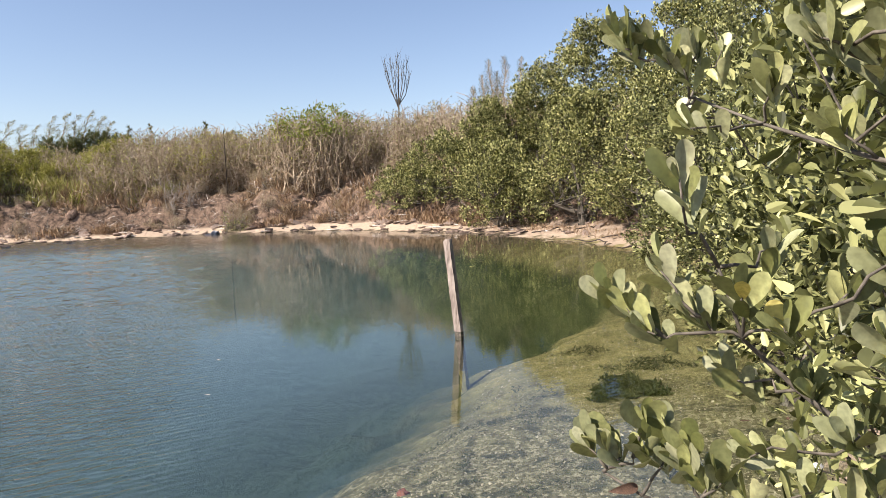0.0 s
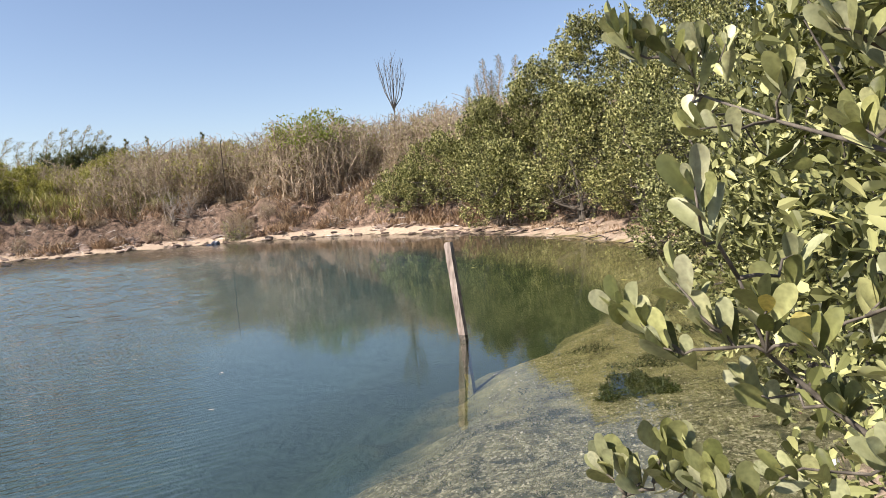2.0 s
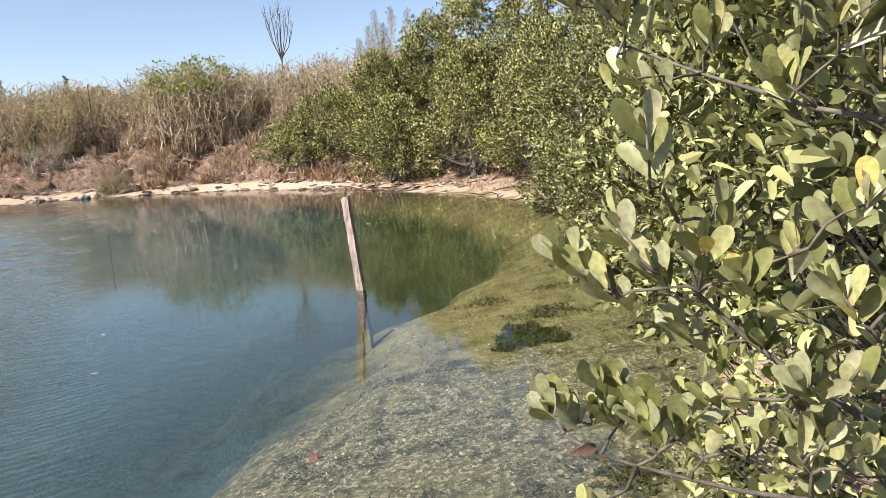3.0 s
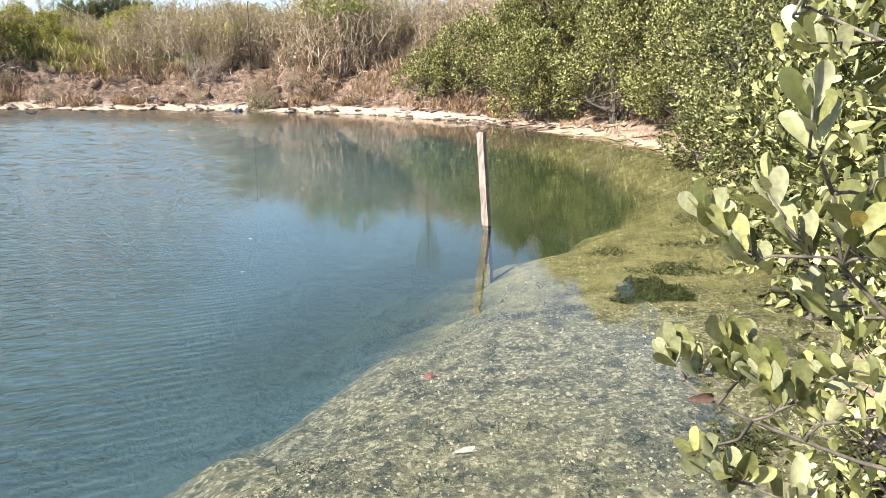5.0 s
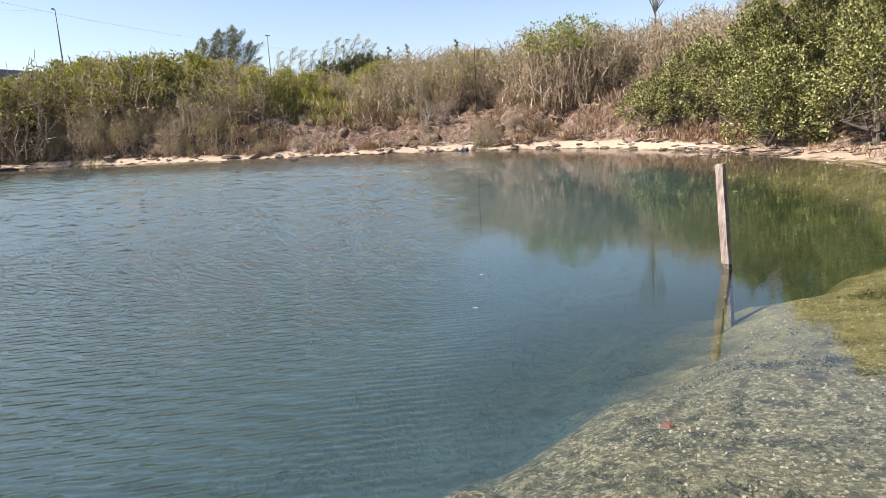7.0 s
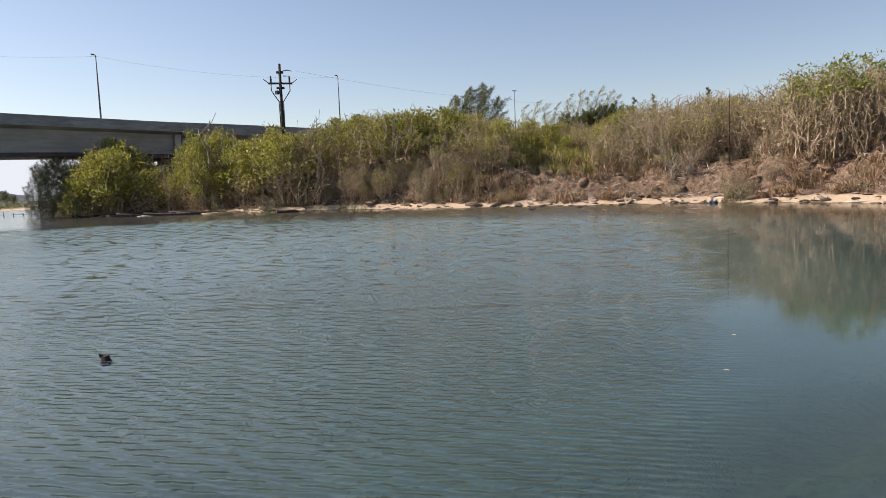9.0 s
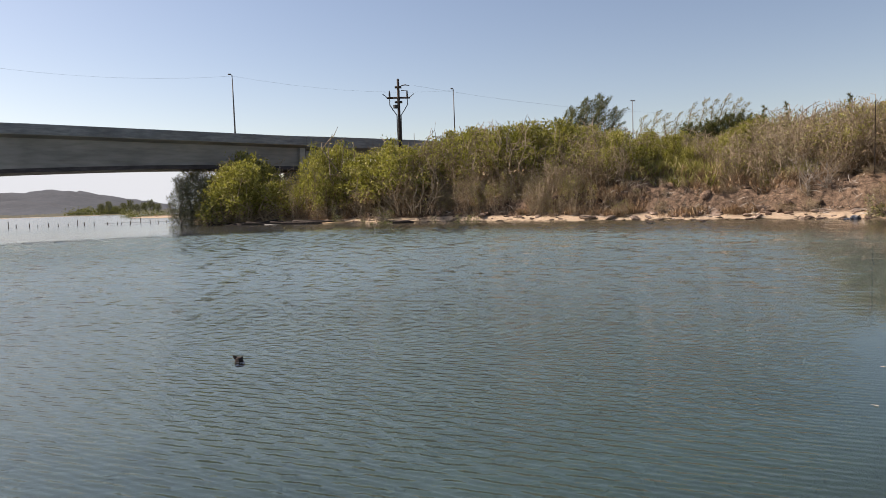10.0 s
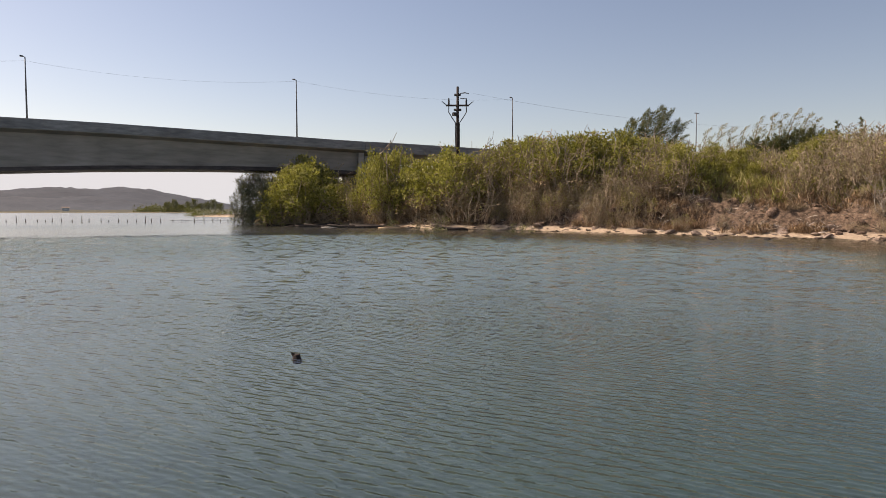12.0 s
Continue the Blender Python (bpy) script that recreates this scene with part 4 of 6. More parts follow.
FULL = dict(name="green_shrub", label="leafy yellow-green shrub above the eroded bank", category="shrub", group="green shrubs on the bank")
FULL_SHRUBS = shrub_set(5, 340, bush_parts, height=3.2, width=1.75, leaves=2600, leaf=0.14, mats=(TWIG, GREEN_LEAF, DRY_LEAF), **FULL)
LIME = dict(name="lime_shrub", label="bright green leafy shrub among dry scrub", category="shrub", group="bright green shrubs")
LIME_SHRUBS = shrub_set(2, 360, height=3.2, width=1.3, stems=14, leaves=800, leaf=0.12, clumps=50, clump_size=0.15, mats=(TWIG, LIME_LEAF), bottom=0.85, **LIME)
LOW = dict(name="low_shrub", label="small dark green mangrove bush at the waterline", category="shrub", group="small bushes at the waterline")
LOW_SHRUBS = shrub_set(2, 370, height=1.6, width=0.9, stems=10, leaves=800, leaf=0.11, clumps=60, clump_size=0.12, mats=(BARK, FAR_LEAF), bottom=0.0, **LOW)
used = set()


# how high the scrub reaches over the horizon, by heading
SCRUB_TOP = np.array([(3.8, 8.6), (7.2, 8.1), (13, 7.8), (16.3, 8.1), (21.9, 7.2), (27.2, 6.6), (30.5, 6.5), (34.2, 5.3), (38.1, 5.5), (42.3, 5.6), (45.9, 6.3), (49.1, 7.0), (53.8, 6.7), (57.7, 6.0),
                      (61, 5.4), (65, 6.2), (67.2, 5.4), (68.2, 4.6), (69.2, 3.2), (70.8, 3.2), (71.8, 4.2), (72.8, 5.2), (75.2, 5.2), (76.3, 3.2), (77.7, 1.6), (79.1, 1.0), (82, 0.6)])


def plant(kinds, x, y, height, r, native=3.1, sink=0.1, capped=False):
    """Places a shrub of one of the kinds, turned and scaled; the first use takes the original."""
    d = math.hypot(x, y)
    top = 1.72 + d * math.tan(radians(float(np.interp(math.degrees(math.atan2(-x, y)), SCRUB_TOP[:, 0], SCRUB_TOP[:, 1])))) - z_at(x, y)
    height = top * height if capped else min(height, top)
    if height < 0.5:
        return None
    src = kinds[r.integers(0, len(kinds))]
    s = height / native
    m = Matrix.Translation((x, y, z_at(x, y) - sink)) @ Matrix.Rotation(r.uniform(0, 6.28), 4, "Z") @ Matrix.Rotation(r.normal(0, 0.06), 4, "X")
    if src.name not in used:
        used.add(src.name)
        ob = src
        ob.matrix_basis = m
    else:
        ob = copy_thing(src, m)
    wide = 0.62 if 66.0 < math.degrees(math.atan2(-x, y)) < 72.6 else 1.0
    ob.scale = (s * wide * r.uniform(0.9, 1.2), s * wide * r.uniform(0.9, 1.2), s)
    return ob


def along_shore(i0, i1, r, off0, off1):
    """A random place inland of the shoreline between two of its corners."""
    k = r.uniform(i0, i1)
    i, t = int(k), k - int(k)
    a, b = SHORE[i, :2], SHORE[i + 1, :2]
    p = a + (b - a) * t
    n = np.array(((b - a)[1], -(b - a)[0]))
    n = n / np.linalg.norm(n)
    return p + n * r.uniform(off0, off1)


r = np.random.default_rng(50)
# brown scrub on the bank behind the pond
for k in range(125):
    x, y = along_shore(11.2, 16.6, r, 7.2, 15)
    plant(DRY_SHRUBS if r.random() < 0.72 else THIN_SHRUBS, x, y, r.uniform(0.66, 1.0), r, capped=True)
for k in range(16):
    x, y = along_shore(11.8, 13.6, r, 6.5, 13)
    plant(DRY_SHRUBS, x, y, r.uniform(0.8, 1.0), r, capped=True)
for k in range(18):
    az, d = radians(11.5 + 0.4 * k), r.uniform(48.5, 55)
    plant(DRY_SHRUBS, -d * math.sin(az), d * math.cos(az), r.uniform(0.8, 0.95), r, capped=True)
for k in range(60):
    x, y = along_shore(11.2, 16.8, r, 13, 24)
    plant(THIN_SHRUBS if r.random() < 0.65 else DRY_SHRUBS, x, y, r.uniform(0.82, 0.98), r, capped=True)
for k in range(90):
    x, y = along_shore(11.6, 20, r, 2.4, 7.2)
    plant(DRY_SHRUBS, x, y, r.uniform(0.4, 1.25), r)
for k in range(24):
    x, y = along_shore(11.8, 16.8, r, 5.6, 7.6)
    plant(DRY_SHRUBS, x, y, r.uniform(0.7, 1.5), r)
for k in range(50):
    x, y = along_shore(17.6, 21.2, r, 1.0, 3.6)
    plant(DRY_SHRUBS if r.random() < 0.75 else THIN_SHRUBS, x, y, r.uniform(0.6, 1.6), r)
for x, y in ((-13.4, 46.5), (-15.0, 47.0), (-12.2, 47.4)):
    plant(LIME_SHRUBS, x, y, r.uniform(0.92, 0.98), r, capped=True)
# yellow-green scrub in the middle
for k in range(46):
    x, y = along_shore(16.6, 18.2, r, 11, 21)
    plant(THIN_SHRUBS if r.random() < 0.6 else FULL_SHRUBS, x, y, r.uniform(0.6, 0.97), r, capped=True)
# green thicket to the left
for k in range(75):
    x, y = along_shore(18.0, 20.6, r, 4.6, 14)
    plant(FULL_SHRUBS if r.random() < 0.42 else THIN_SHRUBS, x, y, r.uniform(0.66, 1.02), r, capped=True)
for k in range(44):
    x, y = along_shore(18.2, 20.6, r, 1.8, 5)
    plant(THIN_SHRUBS if r.random() < 0.6 else DRY_SHRUBS, x, y, r.uniform(1.2, 2.8), r)
for k in range(64):
    x, y = along_shore(20.2, 22.8, r, 1.4, 9)
    plant(FULL_SHRUBS if r.random() < 0.6 else THIN_SHRUBS, x, y, r.uniform(0.5, 1.02), r, capped=True)
for k in range(10):
    x, y = along_shore(22.0, 23.4, r, 1.5, 9)
    plant(FULL_SHRUBS, x, y, r.uniform(2.0, 3.2), r)
for k in range(26):
    x, y = along_shore(23.4, 26.9, r, 1.5, 12)
    plant(THIN_SHRUBS, x, y, r.uniform(0.8, 1.5), r)
# loose bright bushes at the end of the thicket
for az, d, h in ((74.9, 78, 7.0), (73.4, 77, 7.4), (75.8, 80, 4.2), (74.2, 79, 7.4)):
    x, y = -0.41 - d * math.sin(radians(az)), -0.17 + d * math.cos(radians(az))
    plant(FULL_SHRUBS, x, y, h, r)
# far scrub on the plain
for k in range(30):
    x, y = along_shore(15, 20, r, 18, 34)
    plant(THIN_SHRUBS if r.random() < 0.5 else FULL_SHRUBS, x, y, r.uniform(0.7, 0.97), r, capped=True)
# bushes at the waterline
for az, d, h in ((62.5, 59.5, 2.2), (58.2, 58.0, 1.2), (55.0, 56.5, 1.3), (56.3, 56.8, 1.2), (66.5, 67, 2.0), (24.3, 45.6, 1.3), (23.5, 45.8, 1.1), (64.2, 61, 1.4)):
    a = radians(az)
    plant(LOW_SHRUBS, -d * math.sin(a), d * math.cos(a), h, r, 1.6, 0.05)

for src in DRY_SHRUBS + THIN_SHRUBS + FULL_SHRUBS + LIME_SHRUBS + LOW_SHRUBS:
    if src.name not in used:
        for ob in (*src.children, src):
            bpy.data.objects.remove(ob)


# ---- trees on the skyline ----
def feather_tree(x, y, height, width, seed, lean=(0.0, 0.0), limbs=16, label="dark feathery casuarina tree swept by the wind", dense=1.0, low=0.2, peak=0.85, mat=None, fine=1.0):
    """A casuarina: a bent trunk and rising limbs, each a plume of thin needles that tapers to a point."""
    r = np.random.default_rng(seed)
    t = thing("casuarina_tree", label, "tree", "casuarinas on the skyline", at=(x, y, z_at(x, y) - 0.1))
    lean = np.array((lean[0], lean[1], 0.0))
    spine = bent((0, 0, 0), lean * height * 0.6 + (0, 0, height * 0.97), 7, 0.025, r)
    part("trunk", tube(spine, np.linspace(0.04 + 0.012 * height, 0.02, 7), 6), TWIG, t)
    wood, p, way = [], [], []
    for i in range(limbs):
        f = low + (1 - low) * (i + r.random()) / limbs * 0.97
        at = np.array([np.interp(f, np.linspace(0, 1, 7), spine[:, k]) for k in range(3)])
        a = 2.4 * i + r.uniform(-0.5, 0.5)
        reach = width * (0.18 + 0.82 * max(0.0, 1 - (f - low) / (1 - low)) ** peak) * r.uniform(0.7, 1.1)
        out = np.array((math.cos(a), math.sin(a), 0.0)) * 0.75
        mid = at + (out + (0, 0, 0.35)) * reach * 0.5
        end = mid + (out * 0.55 + lean * 2.2 + (0, 0, 0.75)) * reach * 0.6
        line = np.array([at, (at + mid) / 2, mid, (mid + end) / 2, end])
        wood.append(tube(line, np.linspace(0.035, 0.006, 5), 3))
        n = int((44 + 44 * reach) * dense)
        q = r.uniform(0.12, 1.0, n)
        base = np.column_stack([np.interp(q, np.linspace(0, 1, 5), line[:, k]) for k in range(3)])
        slim = (0.05 * fine + 0.17 * reach) * (1.1 - 0.85 * q)
        base = base + r.normal(0, 1, (n, 3)) * slim[:, None]
        p.append(base)
        way.append(unit(end - at) * 0.8 + r.normal(0, 0.45, (n, 3)) + lean * 1.5 + (0, 0, 0.15))
    part("branchwork", joined(wood), TWIG, t)
    p, way = np.concatenate(p), np.concatenate(way)
    needle = (np.array([(0, -0.04, 0), (1, 0, -0.1), (0.2, 0.05, 0.03)]), np.array([(0, 1, 2)]))
    part("needles", leaf_cloud(p, way, r.uniform(0.35, 0.8, len(p)) * (0.4 + height * 0.03) * fine, needle, r), mat or NEEDLES, t)
    return t


def polar(az, d):
    a, (ox, oy) = radians(az), ((-0.41, -0.17) if az > 30 else (0, 0))
    return ox - d * math.sin(a), oy + d * math.cos(a)


def on_ground(az, el):
    """Where a line of sight at this heading and tilt meets the land."""
    for d in np.arange(38, 75, 0.2):
        x, y = polar(az, d)
        if z_at(x, y) > 1.7 + d * math.tan(radians(el)):
            return x, y
    return polar(az, 48)


def skyline(az, d, el, width, seed, lean=0.0, limbs=16, dense=1.0, label="dark feathery casuarina tree swept by the wind", **kw):
    x, y = polar(az, d)
    height = 1.75 + d * math.tan(radians(el)) - z_at(x, y)
    side = np.array((math.cos(radians(az)), math.sin(radians(az)))) * lean
    return feather_tree(x, y, height, width, seed, tuple(side), limbs, label, dense, **kw)


for args in ((47.0, 112, 7.7, 4.2, 1, 0.25, 26, 1.6), (45.9, 114, 8.5, 4.2, 2, 0.28, 26, 1.6), (44.8, 113, 8.5, 4.2, 3, 0.3, 26, 1.6), (43.6, 115, 7.4, 3.6, 4, 0.34, 18, 1.5), (47.9, 116, 6.9, 3.0, 5, 0.2, 16, 1.6)):
    skyline(*args, low=0.4, peak=0.5)
for k, (az, el) in enumerate(((41.3, 6.8), (40.4, 7.1), (39.5, 6.8), (38.6, 6.8), (37.7, 7.5), (36.9, 7.9), (36.1, 7.7), (35.2, 8.0), (34.4, 7.6), (33.7, 7.2))):
    skyline(az, 124, el, 3.2, 20 + k, 0.36, 20, 0.6, "thin greyish casuarina tree on the skyline", low=0.25, peak=0.8, mat=GREY_NEEDLES)
for k, (az, el) in enumerate(((31.2, 6.9), (30.0, 7.1), (25.8, 7.3))):
    skyline(az, 110, el, 0.75, 40 + k, 0.02, 26, 1.3, "young pointed casuarina on the skyline")
for k, (az, el) in enumerate(((3.3, 9.6), (2.5, 10.6), (1.85, 11.8), (1.2, 10.8), (0.5, 12.0), (-1.0, 11.9))):
    skyline(az, 60, el, 1.7, 60 + k, -0.04, 80, 0.22, "slender pointed casuarina behind the mangroves", low=0.4, peak=1.0, mat=NEEDLES, fine=0.5)
for k in range(9):
    az = 31.8 + 0.62 * k
    x, y = polar(az, 108)
    feather_tree(x, y, 1.75 + 108 * math.tan(radians(5.9 + 0.3 * math.sin(k * 0.7))) - z_at(x, y), 2.6, 80 + k, (0, 0), 30, "low dark spreading tree on the skyline", 1.7, low=0.3, peak=0.3)
for az, d, el, w in ((78.7, 88, 2.6, 2.6), (78.0, 89, 3.3, 2.8), (77.2, 88, 3.5, 2.6), (76.5, 90, 2.7, 2.2)):
    skyline(az, d, el, w, int(az * 10), 0.03, 46, 1.3, "dark olive feathery bush tree on the low spit", low=0.03, peak=0.35, mat=GREY_NEEDLES)
for k in range(9):
    az = radians(80.5 + 0.5 * k)
    d = 606 + 8 * (k % 3)
    feather_tree(-d * math.sin(az), d * math.cos(az), 6.0 + 2.0 * ((k * 5) % 3), 6.0, 120 + k, (0, 0), 30, "dark tree on the far shore", 3.0, low=0.05, peak=0.4, fine=1.0, mat=NEEDLES)


def bare_tree(x, y, height, seed):
    r = np.random.default_rng(seed)
    t = thing("bare_tree", "leafless tree with thin upright branches on the bank", "tree", at=(x, y, z_at(x, y) - 0.1))
    part("trunk", tube(bent((0, 0, 0), (0.05, 0, height * 0.52), 4, 0.03, r), [0.1, 0.08, 0.07, 0.05], 6), NEAR_BARK, t)
    fork = np.array((0.05, 0, height * 0.5))
    for i in range(9):
        side = -1.15 + 2.3 * i / 8 + r.uniform(-0.12, 0.12)
        end = np.array((side, r.uniform(-0.6, 0.6), height * r.uniform(0.82, 1.0) - abs(side) * 0.35))
        mid = fork + (end - fork) * 0.45 + np.array((side * 0.1, 0, 0))
        line = np.array([fork + (0, 0, r.uniform(-0.3, 0.6)), mid, mid + (end - mid) * 0.55 + r.normal(0, 0.05, 3), end])
        shapes = [tube(line, [0.04, 0.03, 0.02, 0.008], 5)]
        for q in range(11):
            at = line[1] + (line[3] - line[1]) * r.uniform(0, 0.9)
            shapes.append(tube([at, at + np.array((r.normal(0, 0.2), r.normal(0, 0.2), r.uniform(0.4, 1.0)))], [0.013, 0.005], 5))
        part("branch", joined(shapes), NEAR_BARK, t)
    return t


bx, by = polar(9.9, 51)
bare_tree(bx, by, 1.75 + 51 * math.tan(radians(12.5)) - z_at(bx, by) + 0.1, 5)


def dead_bush(x, y, height, seed):
    r = np.random.default_rng(seed)
    t = thing("dead_bush", "bleached leafless bush with forked pale branches", "shrub", at=(x, y, z_at(x, y) - 0.05))
    for i in range(7):
        a = r.uniform(0, 2 * math.pi)
        end = np.array((math.cos(a) * 0.9 - 0.3, math.sin(a) * 0.9, height * r.uniform(0.65, 1.0)))
        line = bent((0, 0, 0), end, 5, 0.08, r)
        shapes = [tube(line, np.linspace(0.035, 0.01, 5), 5)]
        for q in range(8):
            at = line[r.integers(1, 5)]
            shapes.append(tube([at, at + np.array((r.normal(0, 0.35), r.normal(0, 0.35), r.uniform(0.2, 0.7)))], [0.014, 0.006], 5))
        part("branch", joined(shapes), DEAD_WOOD, t)
    return t


dead_bush(*on_ground(28.6, -0.4), 2.6, 8)
dead_bush(*on_ground(27.4, 0.2), 1.6, 9)
x, y = polar(24.4, 52)
stake = new("stake", mesh_of("stake", *tube([(x, y, z_at(x, y) - 0.2), (x, y, 7.5)], [0.03, 0.024], 8), DARK_WOOD))
tagged(stake, "thin upright wooden stake in the scrub", "stake")


# ---- dry grass, stones and clods of the bank ----
def grass(name, label, places, heights, mat, r, blades=7, spread=0.12, width=0.07):
    n = len(places) * blades
    p = np.repeat(places, blades, 0) + np.column_stack([r.normal(0, spread, (n, 2)), np.zeros(n)])
    way = unit(np.column_stack([r.normal(0, 0.45, (n, 2)), np.ones(n)]))
    blade = (np.array([(0, -width / 2, 0), (0.5, -width / 3, 0.03), (1, 0, -0.2), (0.45, width / 2, 0.03)]), np.array([(0, 1, 2, 3)]))
    ob = new(name, mesh_of(name, *leaf_cloud(p, way, np.repeat(heights, blades) * r.uniform(0.6, 1.2, n), blade, r), mat))
    return tagged(ob, label, "grass", kind="stuff")


r = np.random.default_rng(70)
spots = np.array([along_shore(11.0, 21.5, r, 1.2, 9.0) for _ in range(12000)])
keep = hills_noise(spots[:, 0], spots[:, 1], 1.6, 31) + 0.5 * hills_noise(spots[:, 0], spots[:, 1], 5, 32) > -0.22
spots = spots[keep]
spots = np.column_stack([spots, ground_height(spots[:, 0], spots[:, 1]) - 0.03])
grass("dry_grass", "tufts of pale brown dry grass on the eroded bank", spots, r.uniform(0.25, 0.8, len(spots)), STRAW, r, 8, 0.16, 0.1)
spots = np.array([along_shore(15.6, 19.4, r, 6.0, 26.0) for _ in range(5200)])
spots = np.column_stack([spots, ground_height(spots[:, 0], spots[:, 1]) - 0.03])
beach = np.array([along_shore(7.0, 12.0, r, 0.9, 4.0) for _ in range(900)])
beach = np.column_stack([beach, ground_height(beach[:, 0], beach[:, 1]) - 0.02])
grass("beach_litter", "dry stalks and litter on the beach under the mangroves", beach, r.uniform(0.08, 0.3, len(beach)), STRAW, r, 6, 0.16, 0.12)
grass("tall_grass", "yellowish green tall grass on the plain above the bank", spots, r.uniform(0.5, 1.3, len(spots)), MEADOW, r, 8, 0.25, 0.09)


def fallen_twigs(name, label, spots, mat, r, each=5):
    """Dead twigs and roots lying crosswise on the slope."""
    n = len(spots) * each
    p = np.repeat(spots, each, 0) + np.column_stack([r.normal(0, 0.3, (n, 2)), r.uniform(0.0, 0.22, n)])
    way = unit(np.column_stack([r.normal(0, 1, (n, 2)), r.normal(0.25, 0.4, n)]))
    splint = (np.array([(0, -0.025, 0), (0.5, -0.02, 0.06), (1, 0, 0.02), (0.5, 0.025, 0.07)]), np.array([(0, 1, 2, 3)]))
    ob = new(name, mesh_of(name, *leaf_cloud(p, way, r.uniform(0.3, 1.0, n), splint, r), mat))
    return tagged(ob, label, "dead twigs", kind="stuff")


for name, label, count, mat in (("dead_twigs", "tangle of dark dead twigs and roots on the slope", 2200, NEAR_BARK), ("bleached_twigs", "pale dead twigs strewn over the slope", 1300, PALE_TWIG)):
    spots = np.array([along_shore(11.2, 21.5, r, 1.6, 8.0) for _ in range(count)])
    spots = spots[hills_noise(spots[:, 0], spots[:, 1], 2.2, 41 + count % 7) > -0.1]
    fallen_twigs(name, label, np.column_stack([spots, ground_height(spots[:, 0], spots[:, 1])]), mat, r)


def stone_mesh(seed, rough=0.28):
    bm = bmesh.new()
    bmesh.ops.create_icosphere(bm, subdivisions=2, radius=1)
    for v in bm.verts:
        k = 1 + rough * noise.noise(v.co * 1.3 + Vector((seed * 7.1, 0, 0))) + 0.5 * rough * noise.noise(v.co * 3.1 + Vector((0, seed * 3.3, 0)))
        v.co = v.co * k
        v.co.z *= 0.62
    me = bpy.data.meshes.new("stone")
    bm.to_mesh(me)
    bm.free()
    me.materials.append(STONE)
    return me


STONES = [stone_mesh(k) for k in range(6)]
r = np.random.default_rng(81)
for k in range(150):
    x, y = along_shore(9.0, 22.0, r, 0.3, 3.2)
    ob = new("stone", STONES[k % 6])
    s = r.uniform(0.05, 0.2) * (1 if k % 6 else 1.7)
    ob.matrix_world = Matrix.Translation((x, y, z_at(x, y) + s * 0.15)) @ Euler((r.normal(0, 0.2), r.normal(0, 0.2), r.uniform(0, 6.3))).to_matrix().to_4x4() @ Matrix.Diagonal((s * r.uniform(0.9, 1.8), s, s * r.uniform(0.6, 1.0), 1))
    tagged(ob, "rough brown stone fallen on the beach", "stone", "stones along the beach")
for k in range(46):
    x, y = along_shore(13.5, 21.5, r, 0.7, 2.4)
    ob = new("stone", STONES[k % 6])
    s = r.uniform(0.2, 0.42)
    ob.matrix_world = Matrix.Translation((x, y, z_at(x, y) + s * 0.1)) @ Euler((r.normal(0, 0.3), r.normal(0, 0.3), r.uniform(0, 6.3))).to_matrix().to_4x4() @ Matrix.Diagonal((s * r.uniform(1.0, 1.9), s, s * r.uniform(0.6, 1.0), 1))
    tagged(ob, "rough grey-brown boulder at the foot of the bank", "boulder", "boulders at the foot of the bank")
CLOD = plain("earth_clod", [(0.04, 0.025, 0.018), (0.14, 0.092, 0.066), (0.36, 0.265, 0.195)], 5, 0.95, bumps=0.9, depth=0.06)
CLODS = []
for me in STONES:
    me = me.copy()
    me.name = "clod"
    me.materials[0] = CLOD
    CLODS.append(me)
for k in range(280):
    x, y = along_shore(11.0, 21.0, r, 1.2, 6.0)
    ob = new("earth_clod", CLODS[k % 6])
    s = 0.08 + 0.4 * r.random() ** 2
    ob.matrix_world = Matrix.Translation((x, y, z_at(x, y))) @ Euler((r.normal(0, 0.4), r.normal(0, 0.4), r.uniform(0, 6.3))).to_matrix().to_4x4() @ Matrix.Diagonal((s * r.uniform(0.9, 2.0), s, s * r.uniform(0.7, 1.3), 1))
    tagged(ob, "crumbling red-brown clod of earth on the eroded slope", "clod", "clods on the eroded slope")


